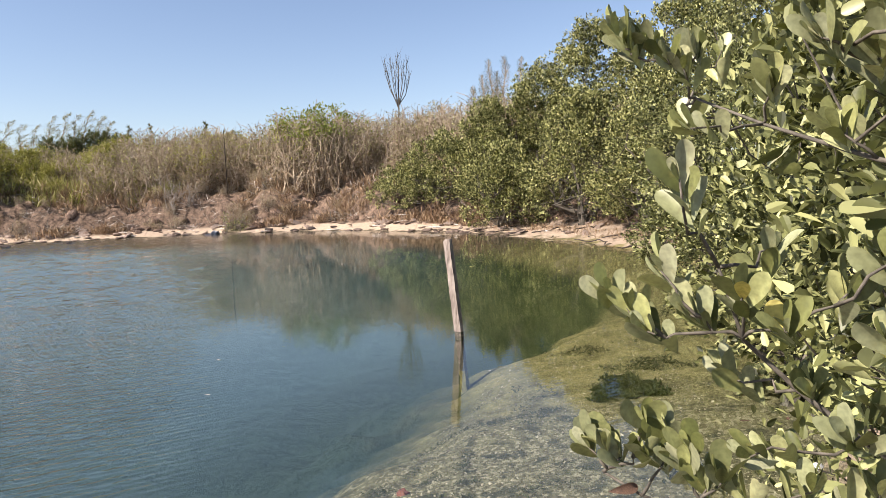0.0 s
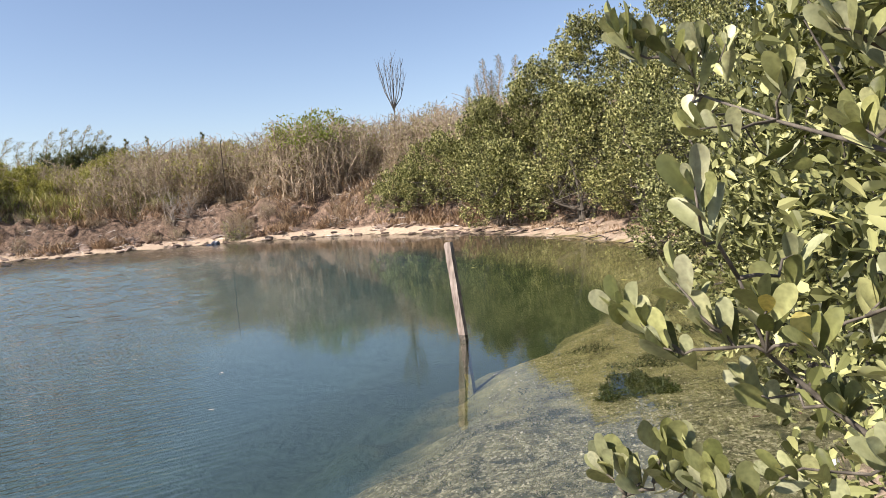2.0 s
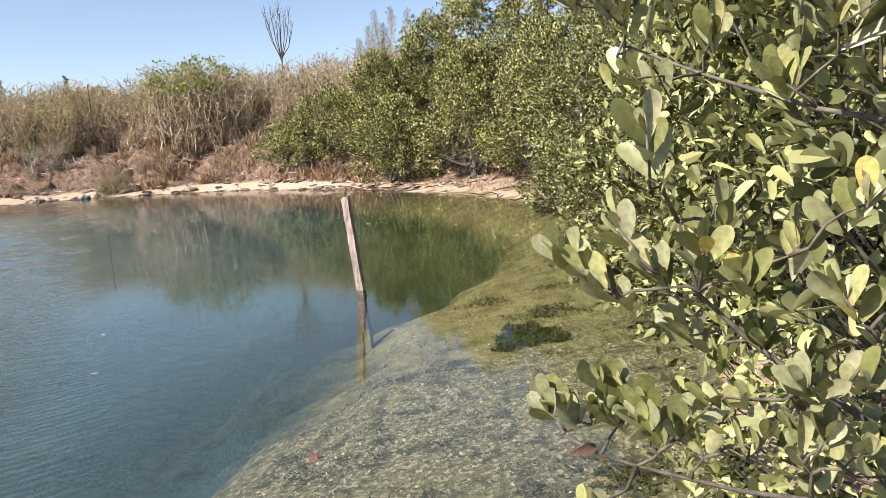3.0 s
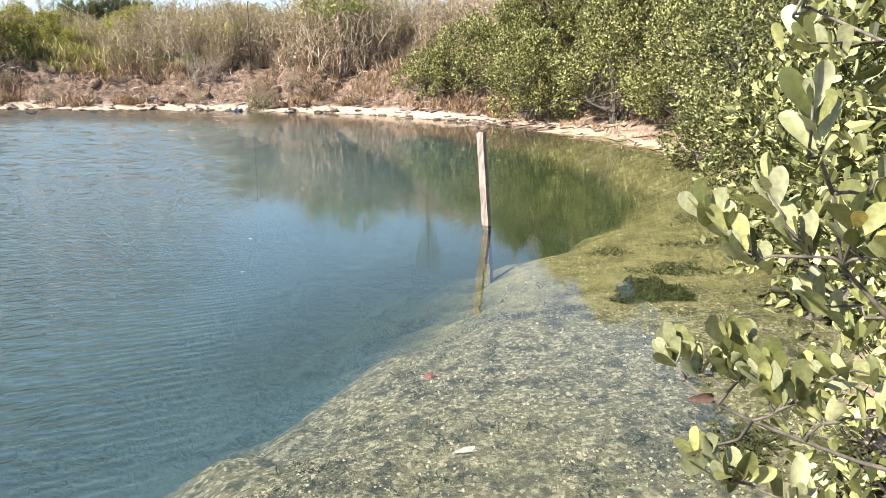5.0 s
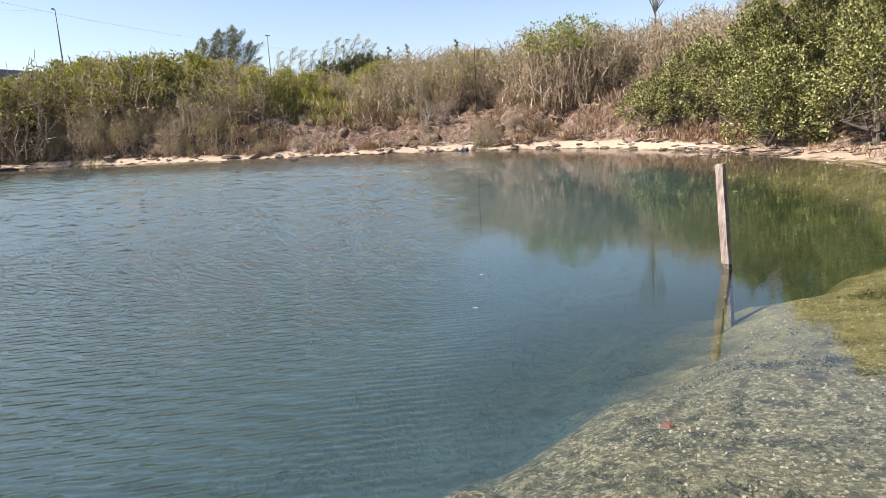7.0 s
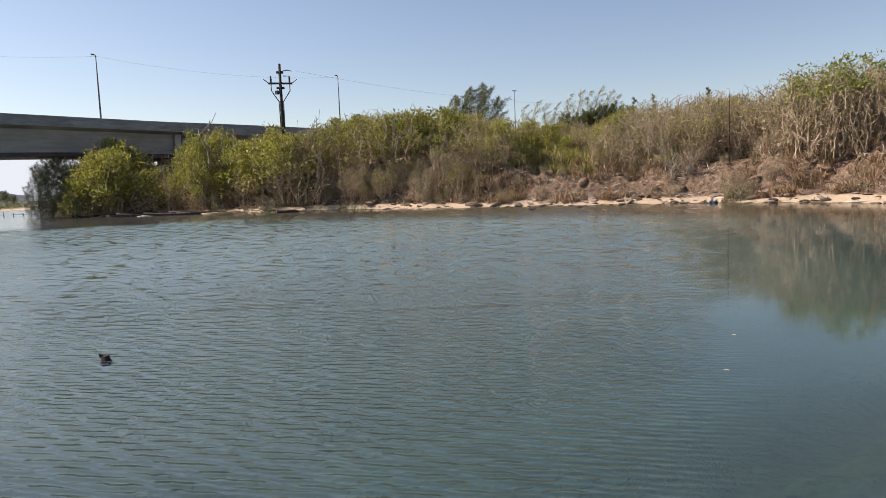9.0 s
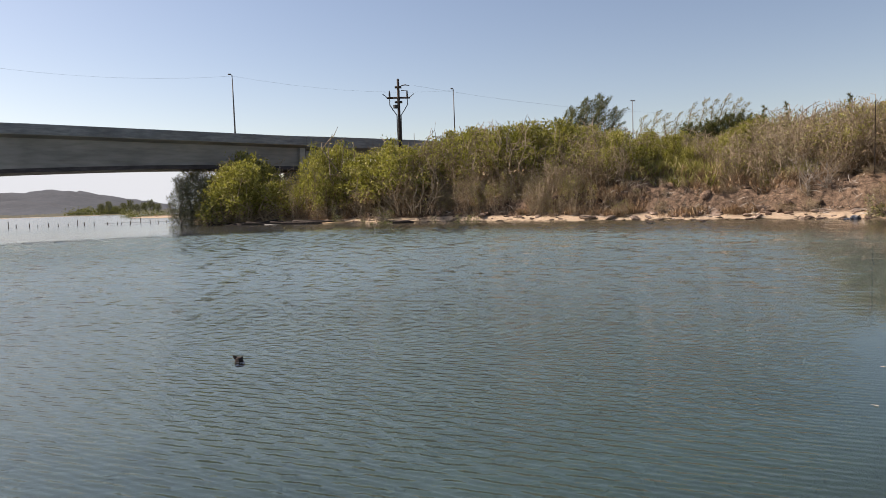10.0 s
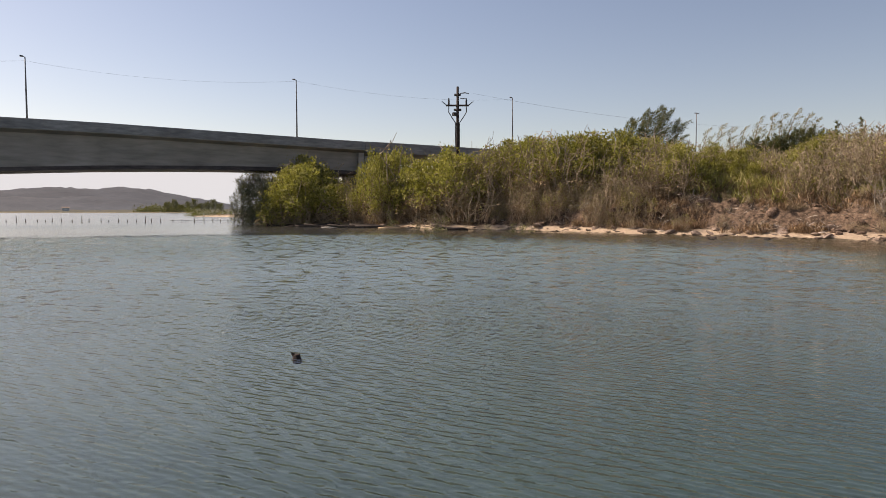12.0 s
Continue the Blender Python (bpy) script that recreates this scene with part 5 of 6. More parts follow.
# ---- the leaning post and small things in the water ----
def board_post():
    """A split, weathered board driven into the bed: dry above, wet and notched at the water, algae below; its
    dark-then-yellow reflection is painted on the sunken lengths.
    """
    post = thing("wooden_post", "weathered grey leaning wooden post standing in the water", "post", at=(-0.76, 7.98, 0))
    top, low = Vector((-0.125, 0.22, 1.19)), Vector((0.06, -0.12, -0.75))
    r = np.random.default_rng(12)

    def length(a, b, n, w, t, rag):
        bm = bmesh.new()
        rings = []
        for i in range(n):
            f = a + (b - a) * i / (n - 1)
            c = Vector((0, 0, 0)).lerp(top, f) if f >= 0 else Vector((0, 0, 0)).lerp(low, -f)
            ww, tt = w * (1 + r.normal(0, rag)), t * (1 + r.normal(0, rag))
            ring = []
            for x, y in ((-1, -1), (-0.3, -1.08), (0.4, -0.98), (1, -1), (1.03, 0.1), (1, 1), (0, 1.05), (-1, 1), (-1.04, 0)):
                px, py = x * ww / 2 + r.normal(0, 0.0015), y * tt / 2 + r.normal(0, 0.0015)
                a0 = radians(-32)
                cut = 0.03 * (x < -0.5) if f > 0.99 else 0
                ring.append(bm.verts.new(c + Vector((px * math.cos(a0) - py * math.sin(a0), px * math.sin(a0) + py * math.cos(a0), -cut))))
            rings.append(ring)
        for p, q in zip(rings, rings[1:]):
            for k in range(9):
                bm.faces.new((p[k], p[(k + 1) % 9], q[(k + 1) % 9], q[k]))
        bm.faces.new(rings[0][::-1])
        bm.faces.new(rings[-1])
        bmesh.ops.recalc_face_normals(bm, faces=bm.faces[:])
        return bm

    part("shaft", length(0.05, 1.0, 16, 0.098, 0.062, 0.02), POST_WOOD, post)
    # runs on below the water to paint the dark part of the reflection
    part("waterline_band", length(-0.55, 0.0505, 12, 0.09, 0.056, 0.06), WET_REFLECTION_WOOD, post, "dark wet rotten band at the waterline with the post's reflection painted below")
    part("foot", length(-1.0, -0.5495, 6, 0.095, 0.06, 0.05), ALGAE_WOOD, post, "submerged foot coated with yellow algae")
    return post


board_post()


def snag(x, y):
    """A dark, broken stump end just clear of the water."""
    s = thing("tree_snag", "black broken wood stump poking out of the water", "stump", at=(x, y, 0))
    part("stump", tube([(0.04, 0.02, -0.16), (0.03, 0.01, -0.06), (0.0, 0.0, 0.06), (-0.02, 0.0, 0.1)], [0.085, 0.09, 0.065, 0.02], 8), DARK_WOOD, s)
    part("splinter", tube([(0.0, 0.0, 0.0), (-0.03, -0.05, 0.09), (-0.035, -0.08, 0.15)], [0.05, 0.042, 0.008], 6), DARK_WOOD, s)
    part("splinter", tube([(0.01, 0.02, 0.02), (0.01, 0.05, 0.07), (0.01, 0.07, 0.1)], [0.04, 0.034, 0.01], 6), DARK_WOOD, s)
    return s


snag(-8.0, 1.93).scale = (0.62, 0.62, 0.42)


def weed_clump(x, y, wide, deep, n, seed, label, mat=WEED, size=0.14):
    r = np.random.default_rng(seed)
    a, d = r.uniform(0, 6.28, n), np.sqrt(r.random(n))
    edge = 1 + 0.3 * np.sin(a * 3 + seed) + 0.2 * np.sin(a * 7)
    px, py = x + np.cos(a) * d * wide * edge, y + np.sin(a) * d * deep * edge
    p = np.column_stack([px, py, ground_height(px, py) + r.uniform(-0.02, 0.7 * size, n) * (1 - d)])
    way = np.column_stack([r.normal(0, 1, (n, 2)), r.uniform(0.1, 0.8, n)])
    blade = (np.array([(0, -0.1, 0), (0.5, -0.16, 0.1), (1, 0, 0.05), (0.5, 0.16, 0.1)]), np.array([(0, 1, 2, 3)]))
    ob = new("water_weed", mesh_of("water_weed", *leaf_cloud(p, way, r.uniform(0.3, 1.0, n) * size, blade, r), mat))
    return tagged(ob, label, "water weed", kind="stuff")


weed_clump(0.98, 6.4, 0.3, 0.38, 3800, 3, "thick dark green weed clump on the shallow bed", WEED, 0.085)
weed_clump(1.35, 7.2, 0.4, 0.26, 500, 4, "loose green weed on the shallow bed", ALGA, 0.08)
weed_clump(0.75, 8.3, 0.3, 0.2, 160, 5, "loose green weed on the shallow bed", ALGA, 0.08)
weed_clump(1.9, 8.6, 0.6, 0.25, 260, 6, "loose green weed on the shallow bed", ALGA, 0.08)
weed_clump(1.0, 3.35, 0.16, 0.22, 700, 7, "green weed patch beside the pebbles", ALGA, 0.06)
weed_clump(2.4, 10.2, 0.6, 0.4, 260, 8, "loose green weed on the shallow bed", ALGA, 0.08)
r = np.random.default_rng(91)
for k in range(110):
    px, py = r.uniform(-1.6, 1.3), r.uniform(2.3, 6.8)
    if not inside(SHELF, np.array([px]), np.array([py]))[0]:
        weed_clump(px, py, r.uniform(0.05, 0.16), r.uniform(0.04, 0.11), 60, 200 + k, "small olive algae tuft among pebbles", ALGA, 0.045)

# pebbles and shells of the near bed
px, py = r.uniform(-1.9, 1.6, 9000), 2.2 + 7.5 * r.random(9000) ** 1.6
ok = ~inside(SHELF, px, py) & inside(SHORE[:, :2], px, py)
px, py = px[ok], py[ok]
n = len(px)
bit = (np.array([(0.5, 0, 0), (0.1, 0.42, 0.05), (-0.48, 0.1, 0), (-0.1, -0.4, 0.02), (0.02, 0.02, 0.3), (0, 0, -0.2)]),
       np.array([(0, 1, 4), (1, 2, 4), (2, 3, 4), (3, 0, 4)]))
way = np.column_stack([r.normal(0, 1, (n, 2)), r.normal(0, 0.1, n)])
pebbles = new("pebbles", mesh_of("pebbles", *leaf_cloud(np.column_stack([px, py, ground_height(px, py) + 0.002]), way, 0.012 + 0.03 * r.random(n) ** 5, bit, r), PEBBLE))
tagged(pebbles, "pale pebbles and shell bits on the shallow bed", "pebbles", kind="stuff")


# ---- the broad-leaved shrub beside the camera ----
LEAF_NEAR = [leaf_shape(9, w, f, d) for w, f, d in ((0.46, 0.14, 0.1), (0.54, 0.08, 0.02), (0.42, 0.25, 0.16), (0.48, 0.34, -0.08))]
NEAR_MESH = [mesh_of("leaf", v, f, NEAR_LEAF, True) for v, f in LEAF_NEAR]
YELLOW_MESH = mesh_of("leaf", *LEAF_NEAR[1], YELLOW_LEAF, True)
DEAD_MESH = mesh_of("leaf", *LEAF_NEAR[2], DEAD_LEAF, True)

# twig ends of the lower limb, and of the upper limb
LOWER = [(0.22, 0.93, 1.71), (0.18, 1.1, 1.5), (0.34, 1.13, 1.38), (0.31, 0.96, 1.54), (0.37, 0.96, 1.49), (0.5, 0.9, 1.6), (0.46, 0.98, 1.54), (0.39, 1.06, 1.6),
         (0.58, 0.96, 1.43), (0.5, 0.95, 1.47), (0.44, 0.93, 1.34), (0.53, 0.93, 1.33), (0.63, 0.99, 1.52), (0.34, 1.03, 1.28), (0.22, 1.06, 1.57), (0.44, 1.04, 1.37),
         (0.2, 1.08, 1.47), (0.14, 1.12, 1.52), (0.26, 1.05, 1.5)]
UPPER = [(0.21, 1.37, 2.0), (0.23, 1.37, 1.97), (0.27, 1.38, 1.98), (0.3, 1.35, 1.95), (0.36, 1.37, 1.96), (0.42, 1.58, 1.87), (0.41, 0.95, 1.89), (0.49, 0.96, 1.86), (0.6, 1.01, 1.88), (0.6, 1.24, 1.81), (0.51, 1.71, 2.03), (0.66, 1.76, 1.72), (0.69, 1.07, 1.71), (0.52, 0.82, 1.9),
         (0.33, 1.35, 1.93), (0.46, 1.25, 1.87), (0.52, 1.15, 1.78), (0.3, 1.2, 1.8), (0.62, 1.1, 1.95)]
LOWER_LIMB = np.array([(1.25, 1.0, 0.25), (0.95, 0.98, 0.9), (0.66, 0.98, 1.2), (0.5, 1.02, 1.31), (0.42, 1.05, 1.38), (0.34, 1.05, 1.46), (0.29, 1.0, 1.58)])
FOOT = [(0.105, 1.08, 1.275), (0.13, 1.07, 1.28), (0.155, 1.07, 1.265), (0.19, 1.06, 1.27), (0.22, 1.06, 1.26), (0.25, 1.05, 1.25), (0.2, 1.1, 1.31), (0.235, 1.09, 1.295), (0.28, 1.04, 1.225), (0.3, 1.03, 1.24), (0.26, 1.06, 1.28), (0.33, 1.02, 1.22), (0.42, 1, 1.24), (0.46, 0.98, 1.22), (0.5, 0.97, 1.25), (0.56, 0.96, 1.22), (0.12, 0.93, 1.18), (0.19, 0.91, 1.16), (0.17, 0.91, 1.15), (0.26, 0.88, 1.15)]
FOOT_LIMB = np.array([(1.1, 1, 0.4), (0.7, 1, 1.02), (0.5, 1, 1.13), (0.39, 1.01, 1.15), (0.32, 1.03, 1.165), (0.24, 1.05, 1.185), (0.185, 1.06, 1.205), (0.125, 1.07, 1.24)])
UPPER_LIMB = np.array([(1.35, 1.0, 0.3), (1.15, 1.0, 1.2), (0.85, 1.02, 1.63), (0.69, 1.04, 1.69), (0.58, 1.14, 1.73), (0.46, 1.3, 1.81), (0.37, 1.42, 1.88)])


def set_leaf(parent, mesh, at, way, size, up):
    u = Vector(way).normalized()
    s = Vector(up).cross(u)
    if s.length < 1e-3:
        s = Vector((1, 0, 0)).cross(u)
    s.normalize()
    w = u.cross(s)
    ob = new("leaf", mesh)
    ob.parent = parent
    ob.matrix_local = Matrix(((u.x, s.x, w.x, at[0]), (u.y, s.y, w.y, at[1]), (u.z, s.z, w.z, at[2]), (0, 0, 0, 1))) @ Matrix.Diagonal((size, size, size, 1))
    return ob


def near_shrub():
    r = np.random.default_rng(33)
    shrub = thing("mangrove_shrub", "broad-leaved olive green mangrove shrub overhanging the pond edge", "shrub")
    count = 0
    for limb, ends in ((LOWER_LIMB, LOWER), (FOOT_LIMB, FOOT), (UPPER_LIMB, UPPER)):
        part("limb", tube(limb, np.linspace(0.005 if ends is FOOT else 0.0085, 0.0022, len(limb)), 8), NEAR_BARK, shrub, smooth=True)
        nodes = list(limb[2:])
        near = lambda e: np.linalg.norm(limb[2:] - np.array(e), axis=1).min()
        for e in sorted(ends, key=near):
            e = np.array(e)
            # fork from the nearest wood, somewhat lower than the end
            some = np.array(nodes)
            cost = np.linalg.norm(some - e, axis=1) + 1.2 * np.maximum(0, some[:, 2] - e[2] + 0.02)
            start = some[int(np.argmin(cost))]
            line = bent(start, e, 5, 0.07, r)
            nodes += [line[1], line[2], line[3]]
            twig = part("twig", tube(line, np.linspace(0.0032, 0.0015, 5), 6), NEAR_BARK, shrub, smooth=True)
            axis = unit(line[-1] - line[-2] + np.array((-0.02, -0.02, 0.03)))
            n = int(r.integers(6, 8)) if ends is FOOT else int(r.integers(8, 12))
            for q in range(n):
                back = (q / n) ** 1.2 * min(0.11, 0.75 * np.linalg.norm(e - start))
                at = e - axis * back
                turn = q * 2.4 + r.uniform(-0.3, 0.3)
                side = unit(np.cross(axis, (0.3, 0.2, 0.9)))
                other = np.cross(axis, side)
                spread = 0.35 + 0.75 * (q / n) + r.uniform(-0.1, 0.15)
                way = unit(axis * math.cos(spread) + (side * math.cos(turn) + other * math.sin(turn)) * math.sin(spread) + np.array((-0.1, 0, 0.7)))
                size = r.uniform(0.05, 0.082) * (0.65 if q < 2 else 1.0)
                up = axis * 0.6 + np.array((-0.35, -0.45, 0.4)) + r.normal(0, 0.6, 3)
                pick = YELLOW_MESH if r.random() < 0.012 else NEAR_MESH[r.integers(0, 4)]
                set_leaf(twig, pick, at, way, size, up)
                count += 1
    set_leaf(shrub, DEAD_MESH, (0.13, 1.05, 1.215), (1, 0.1, 0.12), 0.05, (0, -0.95, 0.3))
    set_leaf(shrub, YELLOW_MESH, (0.72, 1.17, 1.62), (0.2, 0, 1), 0.035, (-0.5, -0.8, 0))
    set_leaf(shrub, YELLOW_MESH, (0.5, 0.9, 1.6), (-0.1, 0, 1), 0.062, (-0.3, -0.9, 0.2))
    # more leafy twig ends to the side, then the inner leaves behind, with shade put into their darker leaf colour
    wood, at, way = [], [], []
    for k in range(92):
        e = np.array((r.uniform(0.52, 1.15), r.uniform(0.8, 1.75), r.uniform(1.0, 2.25)))
        e[0] = max(e[0], 0.5 * e[1])
        root = e + np.array((r.uniform(0.15, 0.35), r.uniform(-0.05, 0.2), r.uniform(-0.35, -0.1)))
        line = bent(root, e, 4, 0.06, r)
        wood.append(tube(line, np.linspace(0.005, 0.002, 4), 4))
        axis = unit(e - root)
        for q in range(13):
            at.append(e - axis * 0.1 * (q / 13) + r.normal(0, 0.006, 3))
            way.append(unit(axis * 0.7 + r.normal(0, 0.62, 3) + (0, 0, 0.25)))
    part("side_twig", joined(wood), NEAR_BARK, shrub)
    part("side_foliage", leaf_cloud(np.array(at), np.array(way), r.uniform(0.05, 0.082, len(at)), leaf_shape(6, 0.54, 0.16, 0.08), r), SIDE_LEAF, shrub, smooth=True)
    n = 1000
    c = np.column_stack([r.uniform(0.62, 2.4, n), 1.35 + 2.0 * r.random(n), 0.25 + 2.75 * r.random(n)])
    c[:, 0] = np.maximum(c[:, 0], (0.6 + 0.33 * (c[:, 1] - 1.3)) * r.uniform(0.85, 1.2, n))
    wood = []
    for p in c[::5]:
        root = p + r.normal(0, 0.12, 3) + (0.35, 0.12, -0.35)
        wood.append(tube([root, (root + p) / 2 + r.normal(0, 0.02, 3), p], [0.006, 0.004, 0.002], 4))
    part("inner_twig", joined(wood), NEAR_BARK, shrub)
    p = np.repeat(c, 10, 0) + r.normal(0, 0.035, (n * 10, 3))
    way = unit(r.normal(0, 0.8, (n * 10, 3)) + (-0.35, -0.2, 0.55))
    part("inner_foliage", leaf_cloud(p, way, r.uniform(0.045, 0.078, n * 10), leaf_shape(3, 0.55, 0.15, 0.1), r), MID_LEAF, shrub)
    return shrub


near_shrub()


# ---- litter, timbers and stakes at the water's edge ----
def rag(name, label, x, y, size, mat, seed, lift=0.0):
    """A crumpled scrap."""
    bm = bmesh.new()
    bmesh.ops.create_icosphere(bm, subdivisions=2, radius=1)
    for v in bm.verts:
        v.co = Vector((v.co.x * size, v.co.y * size * 0.8, v.co.z * size * 0.7)) * (1 + 0.55 * noise.noise(v.co * 2.1 + Vector((seed, 0, 0))))
    me = bpy.data.meshes.new(name)
    bm.to_mesh(me)
    bm.free()
    me.materials.append(mat)
    ob = new(name, me)
    ob.location = (x, y, z_at(x, y) + size * 0.3 + lift)
    return tagged(ob, label, "litter", "litter on the bank")


x, y = on_ground(20.93, 1.8)
rag("plastic_bag", "crumpled white plastic bag caught in the scrub", x, y, 0.17, WHITE, 3, 0.3)
x, y = polar(25.6, 45.4)
rag("plastic_bag", "dark blue-black plastic sheet at the waterline", x, y, 0.26, BLUE_BLACK, 5)
x, y = polar(26.1, 45.2)
rag("plastic_bag", "dark blue-black plastic sheet at the waterline", x, y, 0.2, BLUE_BLACK, 8)
rag("plastic_scrap", "small white plastic scrap on the mud", 1.72, 4.05, 0.06, WHITE, 9)
rag("plastic_scrap", "small white plastic scrap on the beach", 3.9, 17.0, 0.06, WHITE, 11)
for az, d, size in ((39.6, 45.6, 0.2), (19.2, 43.6, 0.18), (17.8, 43.0, 0.2), (15.9, 42.4, 0.14), (35.6, 46.5, 0.16), (21.3, 44.6, 0.18)):
    x, y = polar(az, d)
    ob = new("stone", STONES[int(az) % 6].copy())
    ob.data.materials[0] = DARK_WOOD
    ob.matrix_world = Matrix.Translation((x, y, max(z_at(x, y), -0.05) + size * 0.2)) @ Matrix.Diagonal((size * 1.7, size, size, 1))
    tagged(ob, "dark wet stone at the waterline", "stone", "dark stones at the waterline")

# driftwood and wet stones strewn along the waterline
r = np.random.default_rng(131)
for k in range(70):
    x, y = along_shore(9.5, 21.0, r, -0.1, 1.3)
    a, long = r.uniform(0, 6.28), r.uniform(0.15, 0.75)
    z = max(z_at(x, y), 0.0) + 0.03
    line = [np.array((x + math.cos(a) * t * long, y + math.sin(a) * t * long, z + r.uniform(-0.01, 0.05))) for t in (-1, -0.2, 0.5, 1)]
    stick = new("driftwood", mesh_of("driftwood", *tube(line, [0.02, 0.035, 0.03, 0.012], 6), (DARK_WOOD, TWIG, PALE_TWIG)[k % 3], True))
    tagged(stick, ("dark wet driftwood stick on the beach", "brown driftwood stick on the beach", "bleached driftwood stick on the beach")[k % 3], "driftwood", "driftwood on the beach")
for k in range(70):
    x, y = along_shore(7.0, 11.0, r, -0.1, 2.2)
    a, long = r.uniform(0, 6.28), r.uniform(0.12, 0.6)
    z = max(z_at(x, y), 0.0) + 0.02
    line = [np.array((x + math.cos(a) * t * long, y + math.sin(a) * t * long, z + r.uniform(0.0, 0.09))) for t in (-1, -0.2, 0.5, 1)]
    stick = new("driftwood", mesh_of("driftwood", *tube(line, [0.012, 0.022, 0.02, 0.008], 6), DARK_WOOD if k % 3 else TWIG, True))
    tagged(stick, "dark dead branch lying on the beach under the mangroves" if k % 3 else "brown driftwood stick on the beach", "driftwood", "driftwood on the beach")
DARK_STONES = []
for me in STONES:
    me = me.copy()
    me.materials[0] = WET_STONE
    DARK_STONES.append(me)
for k in range(110):
    x, y = along_shore(10.0, 21.5, r, -0.15, 1.0)
    ob = new("stone", DARK_STONES[k % 6])
    size = r.uniform(0.05, 0.2)
    ob.matrix_world = Matrix.Translation((x, y, max(z_at(x, y), -0.04) + size * 0.15)) @ Matrix.Rotation(r.uniform(0, 6.28), 4, "Z") @ Matrix.Diagonal((size * r.uniform(1, 2), size, size * r.uniform(0.5, 1), 1))
    tagged(ob, "dark brown stone lying at the waterline", "stone", "brown stones at the waterline")

# fallen timbers in front of the thicket
r = np.random.default_rng(140)
for k, (az, d, half, mat, size) in enumerate(((73.6, 75, 3.2, DARK_WOOD, 0.22), (71.4, 72, 3.0, DARK_WOOD, 0.26), (69.2, 69.5, 3.2, DARK_WOOD, 0.24), (67.6, 68.6, 2.2, DARK_WOOD, 0.3), (70.2, 70.8, 2.6, PALE_TWIG, 0.13),
                                       (66.2, 66.4, 1.5, PLANK_WOOD, 0.17), (72.6, 74, 2.4, DARK_WOOD, 0.3), (68.5, 70, 1.8, DARK_WOOD, 0.32), (60.6, 60.3, 1.0, DARK_WOOD, 0.22), (61.4, 60.8, 0.8, DARK_WOOD, 0.2), (75.0, 78, 2.6, DARK_WOOD, 0.2))):
    x, y = polar(az, d)
    a = radians(az) + r.normal(0, 0.12)
    side = np.array((math.cos(a), math.sin(a), r.normal(0, 0.05)))
    size *= 0.6
    zc = max(z_at(x, y), 0.0) + size * 0.6
    line = [np.array((x, y, zc)) + side * t * half + np.array((0, 0, r.normal(0, 0.05))) for t in (-1, -0.3, 0.4, 1)]
    log = new("fallen_timber", mesh_of("fallen_timber", *tube(line, [size * 0.9, size, size * 0.95, size * 0.8], 8), mat, True))
    tagged(log, "pale fallen plank at the waterline" if mat is not DARK_WOOD else "dark waterlogged timber lying at the waterline", "timber", "fallen timbers at the waterline")

# a row of stakes in the shallows beyond
for k in range(30):
    az = 77.5 + 0.62 * k + r.normal(0, 0.1)
    d = 104 + 0.5 * k + r.normal(0, 1)
    x, y = polar(az, d)
    h = r.uniform(0.3, 0.6) if k % 7 else 0.9
    st = new("stake", mesh_of("stake", *tube([(x, y, -0.3), (x + r.normal(0, 0.08), y, 0), (x + r.normal(0, 0.1), y, h)], [0.06, 0.06, 0.05], 6), DARK_WOOD))
    tagged(st, "short dark stake standing in the shallows", "stake", "row of stakes in the water")
cord = new("fence_rope", mesh_of("fence_rope", *tube([(*polar(77.5 + 0.62 * k, 104 + 0.5 * k), 0.2 + 0.04 * (k % 2)) for k in range(12)], 0.02, 4), DARK_WOOD))
tagged(cord, "slack dark rope between the stakes", "rope")


# small things on the bed and afloat
def flat_leaf(name, x, y, z, size, mat, turn, label, group):
    ob = new(name, mesh_of(name, *leaf_shape(5, 0.42, 0.1, 0.02), mat, True))
    ob.matrix_world = Matrix.Translation((x, y, z)) @ Matrix.Rotation(turn, 4, "Z") @ Matrix.Diagonal((size, size, size, 1))
    return tagged(ob, label, "leaf", group)


for x, y, size, turn in ((1.76, 12.25, 0.16, 0.3), (-1.22, 16.0, 0.2, 1.1), (0.9, 14.6, 0.12, 2.0), (-0.35, 6.3, 0.05, 0.5), (-2.9, 5.6, 0.06, 0.2), (-3.4, 6.9, 0.07, 1.2)):
    flat_leaf("floating_leaf", x, y, 0.006, size, YELLOW_LEAF if size > 0.1 else PALE_TWIG, turn, "fallen leaf floating on the water", "floating leaves")
flat_leaf("sunken_leaf", -0.55, 3.2, z_at(-0.55, 3.2) + 0.02, 0.17, PALE_TWIG, 0.5, "pale sunken leaf on the pebbles", "sunken leaves")
rag("red_scrap", "faded red scrap on the shallow bed", -0.87, 4.43, 0.045, RED, 4)
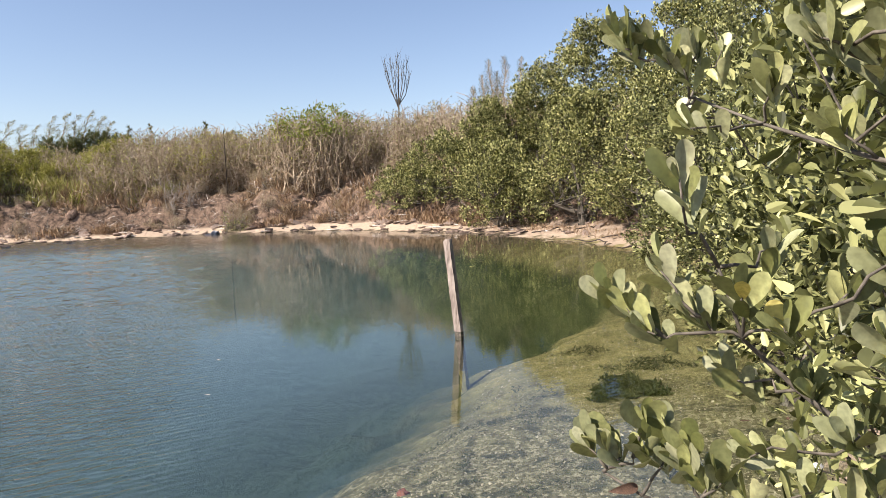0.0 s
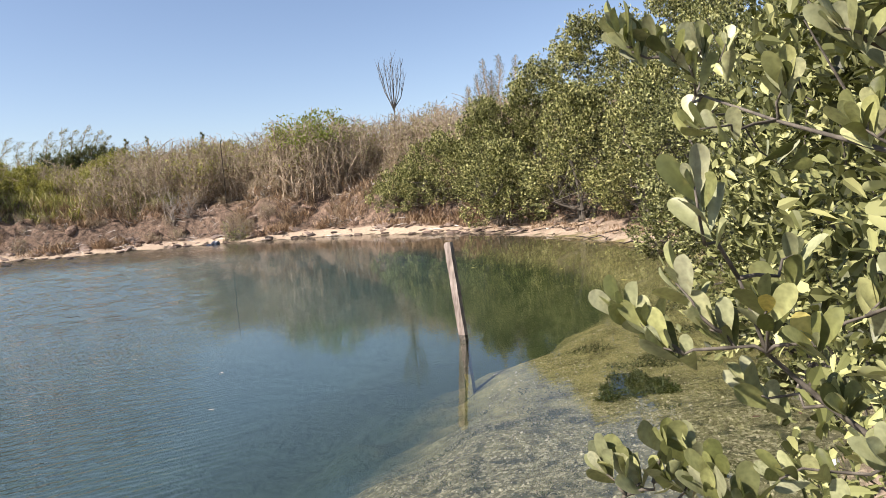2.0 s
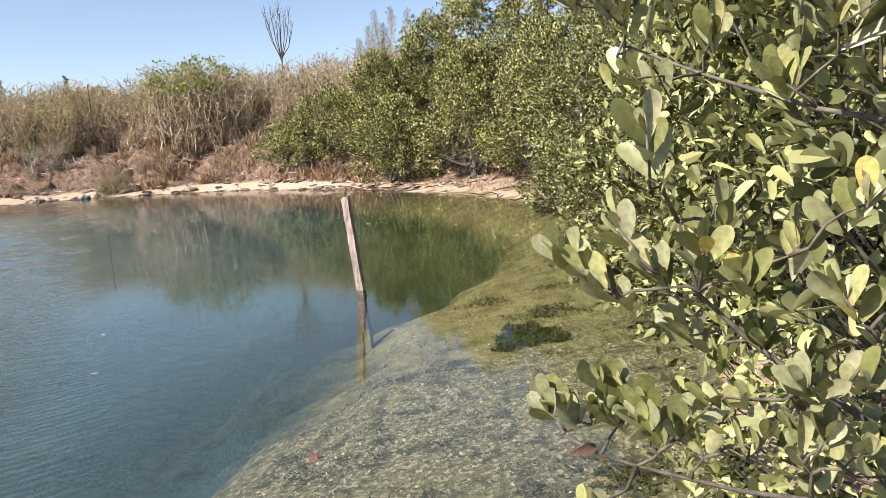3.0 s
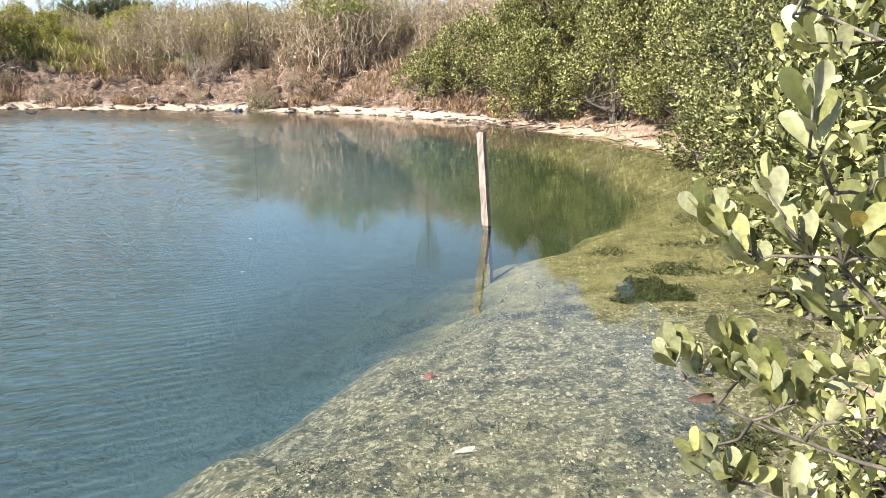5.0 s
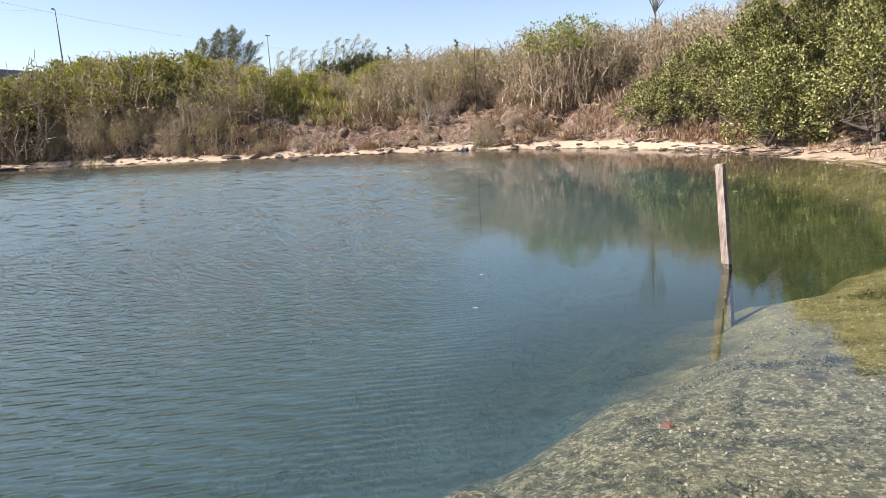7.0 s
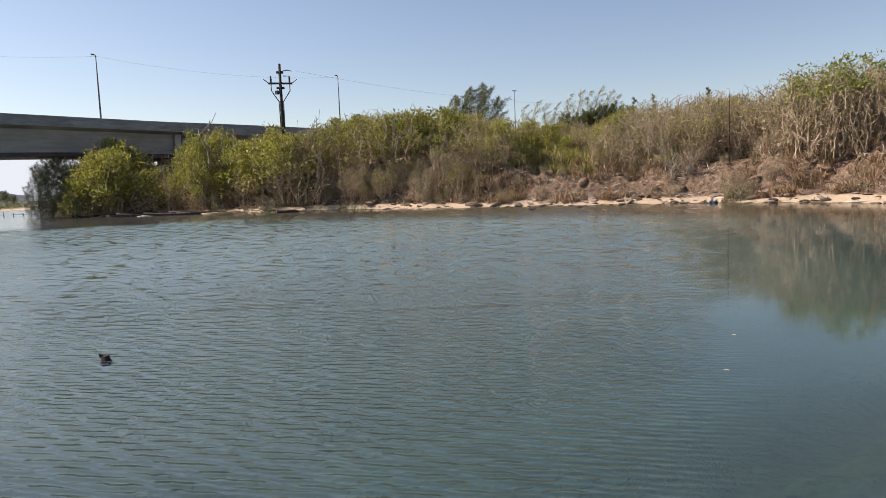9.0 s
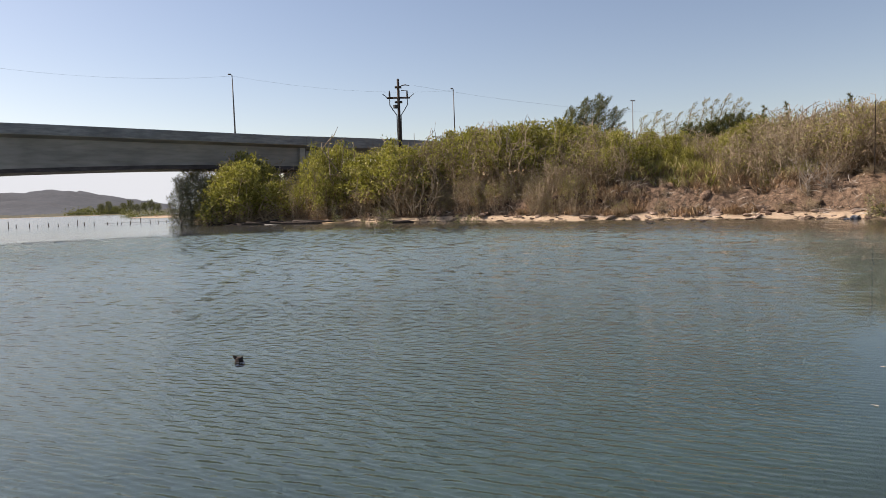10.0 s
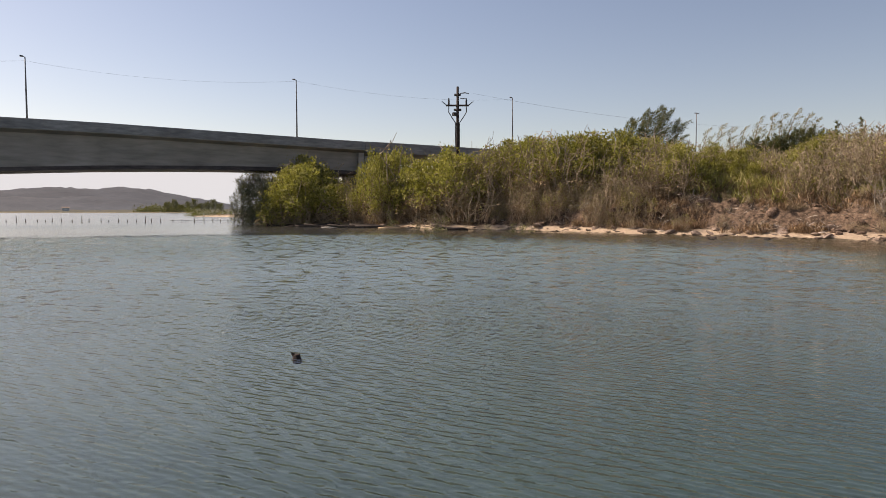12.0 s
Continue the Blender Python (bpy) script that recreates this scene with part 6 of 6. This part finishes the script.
for k in range(34):
    x, y = r.uniform(1.55, 2.6), r.uniform(2.2, 5.0)
    flat_leaf("fallen_leaf", x, y, max(z_at(x, y), 0) + 0.015, r.uniform(0.05, 0.08), DEAD_LEAF if k % 3 else YELLOW_LEAF, r.uniform(0, 6.2), "withered brown leaf lying on the mud", "leaves on the mud")


def shore_reach(az, first=180.0):
    """How far off the land beyond the water begins, by heading."""
    d = np.arange(first, 900, 3.0)
    land = ground_height(-d * math.sin(az), d * math.cos(az)) > 0.05
    return float(d[np.argmax(land)]) if land.any() else 650.0


def far_wood():
    """The belt of trees along the far shore: crowns of loose leaf sprays down to the water."""
    r = np.random.default_rng(160)
    n = 90
    az = radians(79.8) + np.radians(6.6) * r.random(n)
    d = np.array([shore_reach(a) for a in az]) + 2 + 45 * r.random(n)
    f = np.clip(d / 620, 0.2, 1.1)
    c = np.column_stack([-d * np.sin(az), d * np.cos(az), (0.8 + 2.4 * r.random(n)) * np.maximum(f, 0.3)])
    p = np.repeat(c, 40, 0) + r.normal(0, 1, (n * 40, 3)) * (4.0, 4.0, 1.8) * np.repeat(f, 40)[:, None]
    p[:, 2] = np.maximum(p[:, 2], 0.3)
    ob = new("far_wood", mesh_of("far_wood", *leaf_cloud(p, r.normal(0, 1, (n * 40, 3)), r.uniform(1.0, 2.2, n * 40) * np.repeat(f, 40) ** 1.3, LEAF_FAR, r), NEEDLES))
    return tagged(ob, "belt of dark trees along the far shore", "wood", kind="stuff")


far_wood()


def far_house(az, d, wide):
    x, y = polar(az, d)
    h = thing("house", "small white house with a shallow roof on the far shore", "house", "houses on the far shore", at=(x, y, z_at(x, y)))
    part("wall", bevelled(-3, 3, -wide / 2, wide / 2, -0.5, 2.2, 0.05), WHITE, h)
    part("roof", swept([-wide / 2 - 0.5, wide / 2 + 0.5], lambda t: [(-3.4, 2.2), (3.4, 2.2), (0, 3.2)]), STONE, h)
    return h


for az, wide in ((91.6, 5), (82.9, 4)):
    far_house(az, 672, wide)
